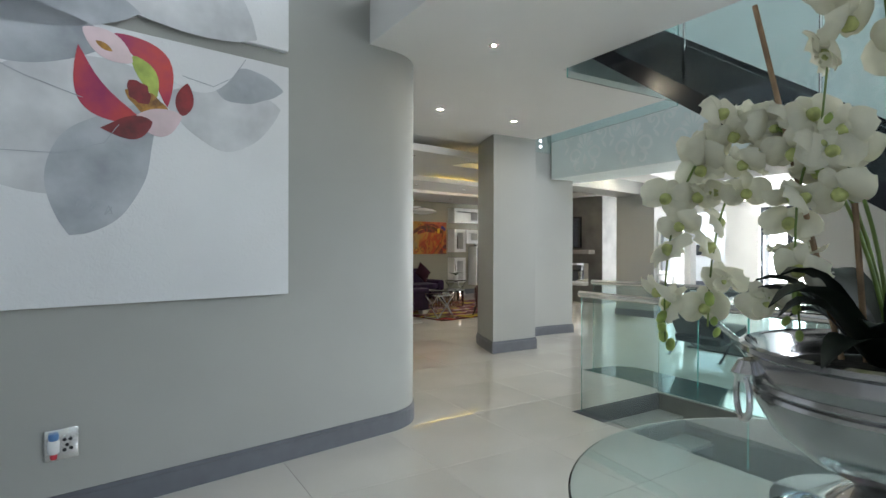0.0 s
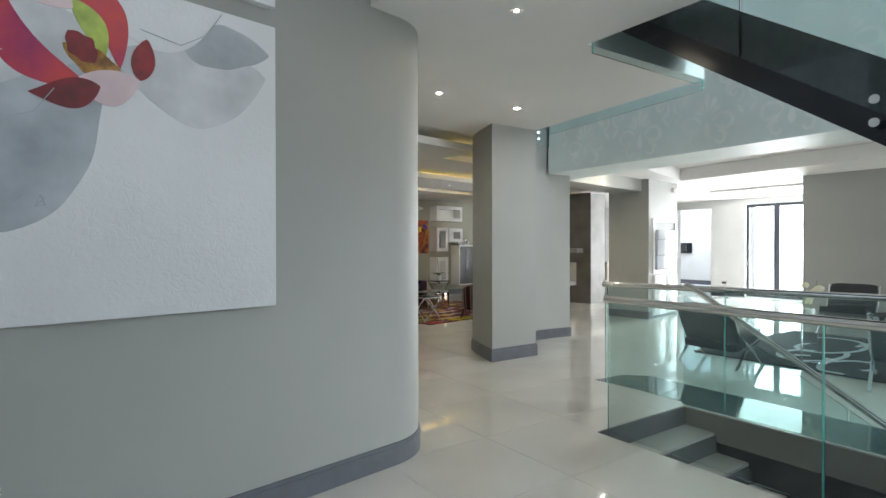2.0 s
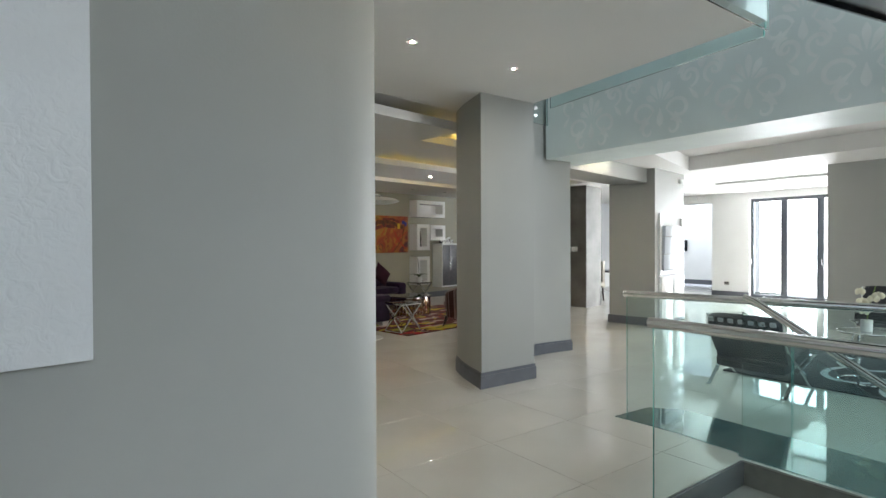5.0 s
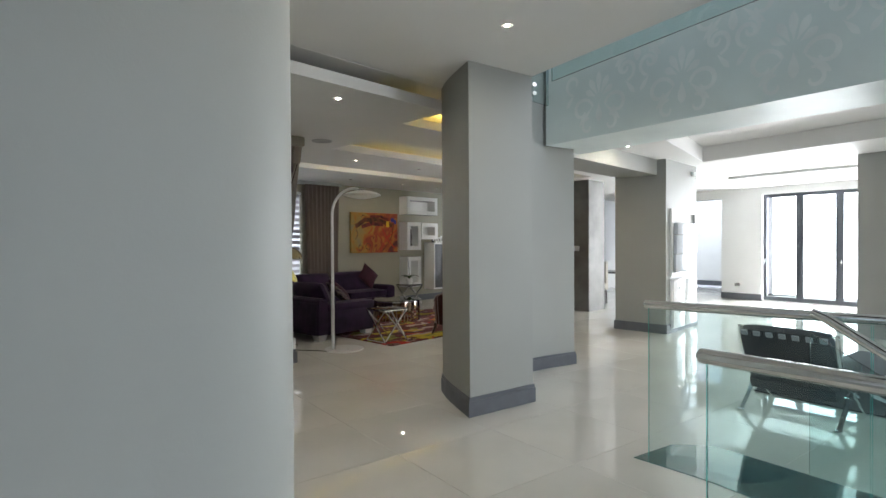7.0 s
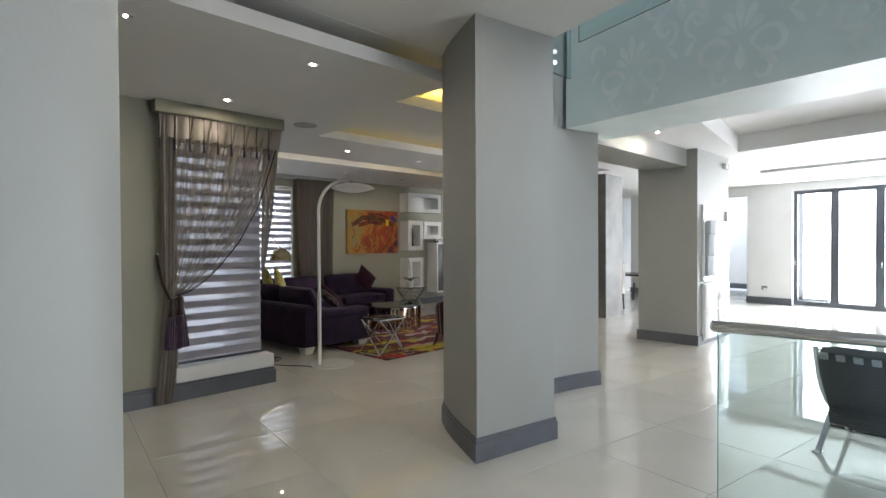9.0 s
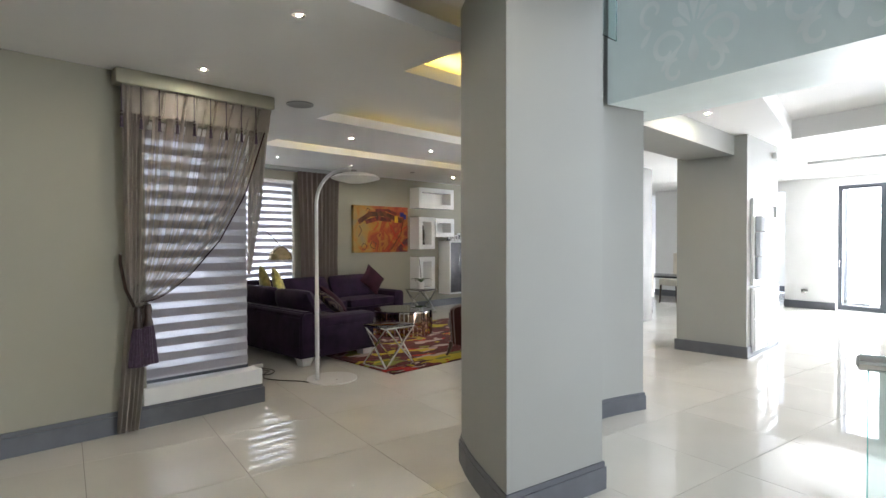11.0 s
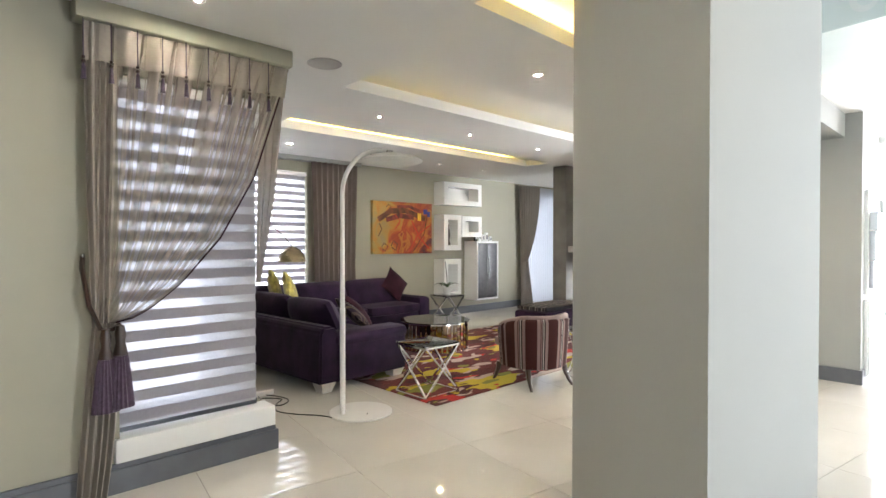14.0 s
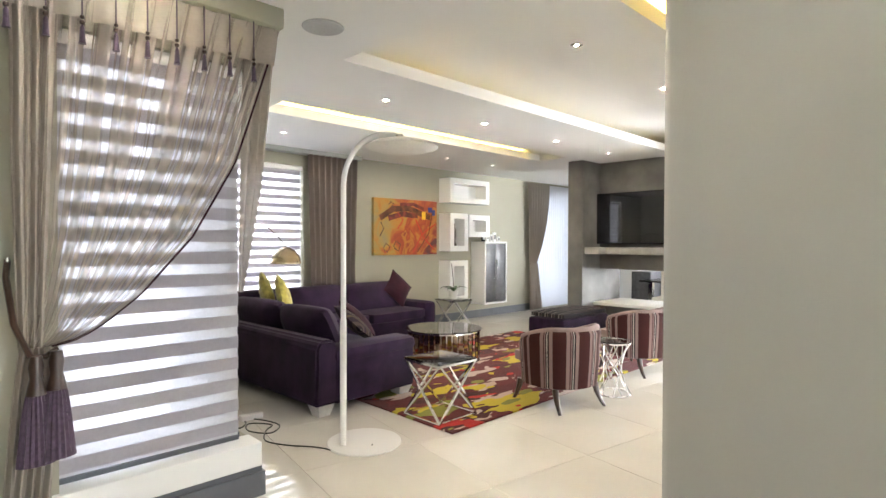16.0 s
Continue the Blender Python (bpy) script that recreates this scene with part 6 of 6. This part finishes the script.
M_STRAPG = mat("pale_strap", (0.35, 0.37, 0.39), 0.4, var=0.05)
lounge_chair(pose(8.04, 3.64, 0, 0, 0, -90) @ Matrix.Diagonal((1.04, 1, 0.94, 1)), "black leather lounge chair on crossed chrome legs beside the balustrade")
lounge_chair(pose(8.25, 1.75, 0, 0, 0, -80), "black leather lounge chair on crossed chrome legs near the stairs")
lounge_chair(pose(11.9, 3.55, 0, 0, 0, 95), "black leather lounge chair facing the balustrade")

# round rug with white swirls
M_DRUG = mat("charcoal_pile", (0.022, 0.024, 0.028), 0.95, var=0.2, scale=30, bump=0.4, bump_scale=180)
M_LRUG = mat("silver_pile", (0.52, 0.54, 0.56), 0.95, var=0.1, scale=30, bump=0.4, bump_scale=180)
t = thing("swirl_rug", pose(9.9, 3.1, 0.001), "charcoal rug with pale swirling lines under the lounge chairs", "rug")
bm = bmesh.new()
box(bm, -1.5, 1.6, -1.3, 1.1, 0, 0.018, bevel=0.005)
part("pile", bm, M_DRUG, t)
for k, (cx, cy, r0, r1) in enumerate(((-0.5, 0.1, 0.25, 0.62), (0.3, 0.2, 0.3, 0.85), (0.9, -0.5, 0.2, 0.6), (-0.9, -0.6, 0.2, 0.55), (-0.2, -0.8, 0.2, 0.4))):
    bm = bmesh.new()
    pts = []
    for i in range(40):
        a = k * 1.3 + i * 0.145
        r = r0 + (r1 - r0) * i / 40
        pts.append((max(-1.45, min(1.55, cx + r * math.cos(a) * 1.2)), max(-1.25, min(1.05, cy + r * math.sin(a) * 0.7)), 0.019))
    tube(bm, pts, 0.03, flat=(0.035, 0.002))
    part("swirl", bm, M_LRUG, t)

t = thing("round_side_table", pose(9.0, 3.0, 0.0), "round glass side table on a chrome ring base", "side table")
bm = bmesh.new()
tube(bm, [(0.24 * math.cos(a), 0.24 * math.sin(a), 0.029) for a in [0.35 + k * 5.6 / 30 for k in range(31)]], 0.010, 8)
part("base_ring", bm, M_CHROME, t)
bm = bmesh.new()
tube(bm, [(-0.24, 0.0, 0.029), (-0.24, 0.0, 0.55)], 0.012, 10)
part("post", bm, M_CHROME, t)
bm = bmesh.new()
tube(bm, [(0.25 * math.cos(a), 0.25 * math.sin(a), 0.55) for a in [k * math.tau / 36 for k in range(36)]], 0.009, 8, closed=True)
part("rim", bm, M_CHROME, t)
bm = bmesh.new()
lathe(bm, [(0, 0.546), (0.245, 0.546), (0.245, 0.556), (0, 0.556)], 40)
p = part("tabletop", bm, M_CLEAR, t)
p.visible_shadow = False
t = thing("white_orchid", pose(9.0, 3.0, 0.557), "small white orchid in a glass vase on the side table", "plant")
bm = bmesh.new()
lathe(bm, [(0, 0), (0.05, 0), (0.055, 0.12), (0.05, 0.12), (0.045, 0.01), (0, 0.01)], 20)
part("vase", bm, M_POT, t)
bm = bmesh.new()
tube(bm, [(0, 0, 0.10), (0.0, -0.03, 0.30), (0.02, -0.07, 0.48)], 0.005, 6)
stem = part("stem", bm, M_STEM, t)
random.seed(5)
for k in range(7):
    f = new("flower", FLOWER)
    f.parent = stem
    f.matrix_local = Matrix.Translation((random.uniform(-0.06, 0.06), -0.02 + random.uniform(-0.08, 0.08), 0.20 + 0.035 * k)) @ Vector((-0.8, random.uniform(-0.5, 0.5), 0.2)).to_track_quat("Z", "Y").to_matrix().to_4x4()

# white cupboard and pin-up board set into the pillar
t = thing("pillar_cabinet", at(5.34, -2.632), "white lacquered cupboard with a message board let into the pillar", "cabinet")
bm = bmesh.new()
box(bm, 0, 1.12, -0.03, 0, 0.06, 0.88, bevel=0.004)
part("carcass", bm, M_GLOSSW, t)
for x0, x1, z0, z1 in ((0.02, 0.54, 0.08, 0.48), (0.58, 1.10, 0.08, 0.48), (0.02, 0.54, 0.50, 0.86), (0.58, 1.10, 0.50, 0.86)):
    bm = bmesh.new()
    box(bm, x0, x1, -0.048, -0.031, z0, z1, bevel=0.003)
    d = part("door", bm, M_GLOSSW, t)
    bm = bmesh.new()
    lathe(bm, [(0.016, -0.004), (0.022, 0), (0.016, 0.004), (0.010, 0), (0.016, -0.004)], 16)
    bmesh.ops.transform(bm, matrix=pose((x0 + x1) / 2, -0.054, (z0 + z1) / 2 + 0.04, 90), verts=bm.verts[:])
    part("pull", bm, M_STEEL, d)
bm = bmesh.new()
for q in ((0.0, 0.06, 0.92, 2.03), (1.06, 1.12, 0.92, 2.03), (0.06, 1.06, 0.92, 0.98), (0.06, 1.06, 1.97, 2.03)):
    box(bm, q[0], q[1], -0.03, 0, q[2], q[3])
part("niche_frame", bm, M_GLOSSW, t)
M_BOARD = mat("glossy_board", (0.62, 0.66, 0.72), 0.10, var=0.1, scale=1.8, coat=0.5)
for z0, z1, o2 in ((0.99, 1.28, 0.05), (1.29, 1.60, 0.065), (1.61, 1.80, 0.08)):
    bm = bmesh.new()
    box(bm, 0.08, 1.0, -o2 - 0.018, -0.031, z0, z1, bevel=0.004)
    part("tilted_flap", bm, M_BOARD, t)
    bm = bmesh.new()
    tube(bm, [(0.45, -o2 - 0.03, z0 + 0.02), (0.62, -o2 - 0.03, z0 + 0.02)], 0.006, 6)
    part("grip", bm, M_STEEL, t)

# far end of the lounge: annex wall, socket, sensor, air vent on the ceiling
bm = bmesh.new()
box(bm, 20.9, 21.2, 8.4, 14.0, 0, 2.9)
box(bm, 17.4, 20.9, 8.44, 8.74, 0, 2.9)
structure("wall_annex", bm, M_WHITE, "white plastered walls of the passage beyond the lounge")
bm = bmesh.new()
box(bm, 20.87, 20.9, 8.74, 14.0, 0, 0.16)
structure("baseboard_annex", bm, M_BASE, "grey baseboard in the passage beyond the lounge", "baseboard")
t = thing("microwave_oven", pose(20.88, 11.85, 1.18, 0, 0, -90), "black built-in microwave oven in the white passage wall", "oven")
bm = bmesh.new()
box(bm, -0.30, 0.30, -0.03, -0.001, 0, 0.40, bevel=0.006)
part("housing", bm, M_BLACK, t)
bm = bmesh.new()
box(bm, -0.27, 0.12, -0.042, -0.031, 0.05, 0.35, bevel=0.004)
d = part("door", bm, M_SCREEN, t, "dark glass door")
bm = bmesh.new()
tube(bm, [(0.09, -0.06, 0.08), (0.09, -0.06, 0.32)], 0.008, 8)
part("handle", bm, M_STEEL, d)
bm = bmesh.new()
box(bm, 0, 0.13, -0.012, 0, 0, 0.09, bevel=0.003)
single("wall_outlet", bm, M_STEEL, pose(17.098, 8.4, 0.33, 0, 0, -90), "steel socket plate low on the garden wall", "socket")
t = thing("motion_sensor", at(6.3, -2.632, LC - 0.14), "small white motion sensors below the ceiling", "sensor")
for x in (0.0, 0.1):
    bm = bmesh.new()
    box(bm, x - 0.03, x + 0.03, -0.06, 0, -0.06, 0.03, bevel=0.012)
    part("sensor_head", bm, M_WHITE, t)
bm = bmesh.new()
box(bm, 14.2, 14.5, 5.0, 7.2, LC - 0.05, LC - 0.002, bevel=0.01)
single("ceiling_diffuser", bm, M_WHITE, ID, "long white air diffuser on the lounge ceiling", "air vent")

# dining room glimpsed through the openings
M_CREAMF = mat("cream_upholstery", (0.62, 0.58, 0.50), 0.7, var=0.06, scale=8, bump=0.08, bump_scale=90)


def dining_chair(m):
    t = thing("dining_chair", m, "cream upholstered high-backed dining chair with dark legs", "chair", "dining chairs")
    bm = bmesh.new()
    cushion(bm, 0.52, 0.52, 0.16, 0.3, pose(0, 0, 0.36))
    part("seat", bm, M_CREAMF, t)
    bm = bmesh.new()
    prism(bm, [(-0.27, -0.26)] + arc(0, -0.10, 0.27, 200, 340, 10) + [(0.27, -0.20), (0.22, -0.20), (0.0, -0.30), (-0.22, -0.20)], 0.34, 1.02)
    part("backrest", bm, M_CREAMF, t)
    for x, y in ((-0.22, -0.24), (0.22, -0.24), (-0.22, 0.22), (0.22, 0.22)):
        bm = bmesh.new()
        tube(bm, [(x * 1.08, y * 1.08, 0.0), (x, y, 0.38)], [0.014, 0.022], 8)
        part("leg", bm, M_WOOD, t)
    return t


dining_chair(at(10.62, 0.45, 0, 70) @ Matrix.Diagonal((1.1, 1.1, 1.16, 1)))
dining_chair(at(8.3, 0.35, 0, 90))
dining_chair(at(8.3, 1.05, 0, 90))
t = thing("dining_table", at(9.1, 0.6), "dark glass dining table beyond the fireplace", "table")
bm = bmesh.new()
box(bm, -0.5, 0.5, -1.2, 1.2, 0.73, 0.76, bevel=0.004)
part("tabletop", bm, M_BLACK, t)
for x, y in ((-0.4, -1.0), (0.4, -1.0), (-0.4, 1.0), (0.4, 1.0)):
    bm = bmesh.new()
    box(bm, x - 0.04, x + 0.04, y - 0.04, y + 0.04, 0, 0.73)
    part("leg", bm, M_CHROME, t)
t = thing("display_unit", at(9.0, 1.75), "dark display unit with pale shelves in the dining room", "cabinet")
bm = bmesh.new()
box(bm, 0, 1.4, 0, 0.4, 0.0, 0.9, bevel=0.004)
part("cupboard", bm, M_GREYD, t)
for z in (1.2, 1.55, 1.9):
    bm = bmesh.new()
    box(bm, 0, 1.4, 0.1, 0.4, z, z + 0.05)
    part("shelf", bm, M_WHITE, t)

# printed damask on the fascia
M_PRINT = mat("damask_print", (0.86, 0.905, 0.885), 0.4, var=0.04, scale=4)
bm = bmesh.new()


def motif(bm, y, z, k):
    """A palmette of round-tipped petals between two pairs of curling scrolls."""
    mm = Matrix.Translation((FX - 0.0015, y, z)) @ pose(0, 0, 0, 0, 0, -90)

    layer = [0.002]

    def stroke(pts, widths):
        up, lo = [], []
        layer[0] += 0.0004
        for i, p in enumerate(pts):
            d = (Vector(pts[min(i + 1, len(pts) - 1)]) - Vector(pts[max(i - 1, 0)])).normalized()
            s = Vector((-d.y, d.x)) * widths[i] / 2
            up.append(bm.verts.new(mm @ Vector((p[0] + s.x, -layer[0], p[1] + s.y))))
            lo.append(bm.verts.new(mm @ Vector((p[0] - s.x, -layer[0], p[1] - s.y))))
        for i in range(len(pts) - 1):
            bm.faces.new((lo[i], lo[i + 1], up[i + 1], up[i]))

    def drop(a, b, w):
        n = 9
        stroke([(a[0] + (b[0] - a[0]) * i / n, a[1] + (b[1] - a[1]) * i / n) for i in range(n + 1)],
               [w * max(0.06, math.sin(math.pi * (0.03 + 0.97 * (i / n) ** 1.7))) ** 0.8 for i in range(n + 1)])

    def curl(cx, cz, r, a0, turns, sgn, w):
        n = 18
        pts = []
        for i in range(n + 1):
            q = i / n
            a = radians(a0 + 360 * turns * q)
            pts.append((sgn * (cx + r * (1 - 0.72 * q) * math.cos(a)) * k, (cz + r * (1 - 0.72 * q) * math.sin(a)) * k))
        stroke(pts, [w * k * (0.35 + 0.65 * math.sin(math.pi * (0.15 + 0.8 * i / n))) for i in range(n + 1)])

    for deg, ln in ((90, 0.17), (62, 0.15), (118, 0.15), (32, 0.12), (148, 0.12)):
        c, s = math.cos(radians(deg)) * k, math.sin(radians(deg)) * k
        drop((0.035 * c, 0.035 * s), (ln * c, ln * s), 0.042 * k)
    drop((0, -0.03 * k), (0, -0.15 * k), 0.05 * k)
    for sgn in (-1, 1):
        curl(0.13, -0.06, 0.085, 170, -0.9, sgn, 0.026)
        curl(0.20, 0.13, 0.07, -80, 0.85, sgn, 0.024)
        curl(0.085, -0.17, 0.055, 100, -0.8, sgn, 0.020)
        drop((sgn * 0.05 * k, -0.05 * k), (sgn * 0.155 * k, -0.155 * k), 0.034 * k)
        drop((sgn * 0.20 * k, 0.06 * k), (sgn * 0.26 * k, -0.02 * k), 0.030 * k)


for i in range(9):
    for j in range(2):
        y, z = 5.35 - 0.92 * i - (0.46 if j % 2 else 0), 3.02 + 0.52 * j
        motif(bm, y, z, 1.65)
ob = part("damask_print", bm, M_PRINT, FASCIA, "paler damask flourishes", smooth=0)
tagged(ob, kind="stuff")
# ---- floor tiles ----
TW, TX, TY = 0.865, 2.13, 4.13


def tile_rects(x0, y0, x1, y1):
    """What is left of a tile rectangle outside the stairwell."""
    hx0, hx1, hy0, hy1 = HOLE
    if x1 <= hx0 or x0 >= hx1 or y1 <= hy0 or y0 >= hy1:
        return [(x0, y0, x1, y1)]
    out = []
    if x0 < hx0:
        out.append((x0, y0, hx0, y1))
    if x1 > hx1:
        out.append((hx1, y0, x1, y1))
    a, b = max(x0, hx0), min(x1, hx1)
    if y0 < hy0:
        out.append((a, y0, b, hy0))
    if y1 > hy1:
        out.append((a, hy1, b, y1))
    return out


def tile_mesh(rects):
    bm = bmesh.new()
    for a in rects:
        box(bm, a[0], a[2], a[1], a[3], -0.012, 0.0)
    return mesh(bm, "tile", M_TILE, 0)


G = 0.0018
WHOLE = tile_mesh([(G - TW / 2, G - TW / 2, TW / 2 - G, TW / 2 - G)])
rest = bmesh.new()
count = 0
for i in range(-8, 18):
    for j in range(-11, 16):
        cx, cy = TX + (i + 0.5) * TW, TY + (j + 0.5) * TW
        if cx > 17.3 or cx < -4.4 or cy < -5.2 or cy > 16.9:
            continue
        r = tile_rects(cx - TW / 2 + G, cy - TW / 2 + G, cx + TW / 2 - G, cy + TW / 2 - G)
        if not r:
            continue
        if 1.0 < cx < 12.5 and -0.5 < cy < 13.0 and count < 300:
            count += 1
            if len(r) == 1 and r[0][2] - r[0][0] > TW - 0.01 and r[0][3] - r[0][1] > TW - 0.01:
                ob = new("tile", WHOLE)
                ob.location = (cx, cy, 0)
            else:
                ob = new("tile", tile_mesh(r))
            ob.parent = FLOOR
        else:
            for a in r:
                box(rest, a[0], a[2], a[1], a[3], -0.012, 0.0)
ob = new("tile_field", mesh(rest, "tile_field", M_TILE, 0))
ob.parent = FLOOR
tagged(ob, kind="stuff")
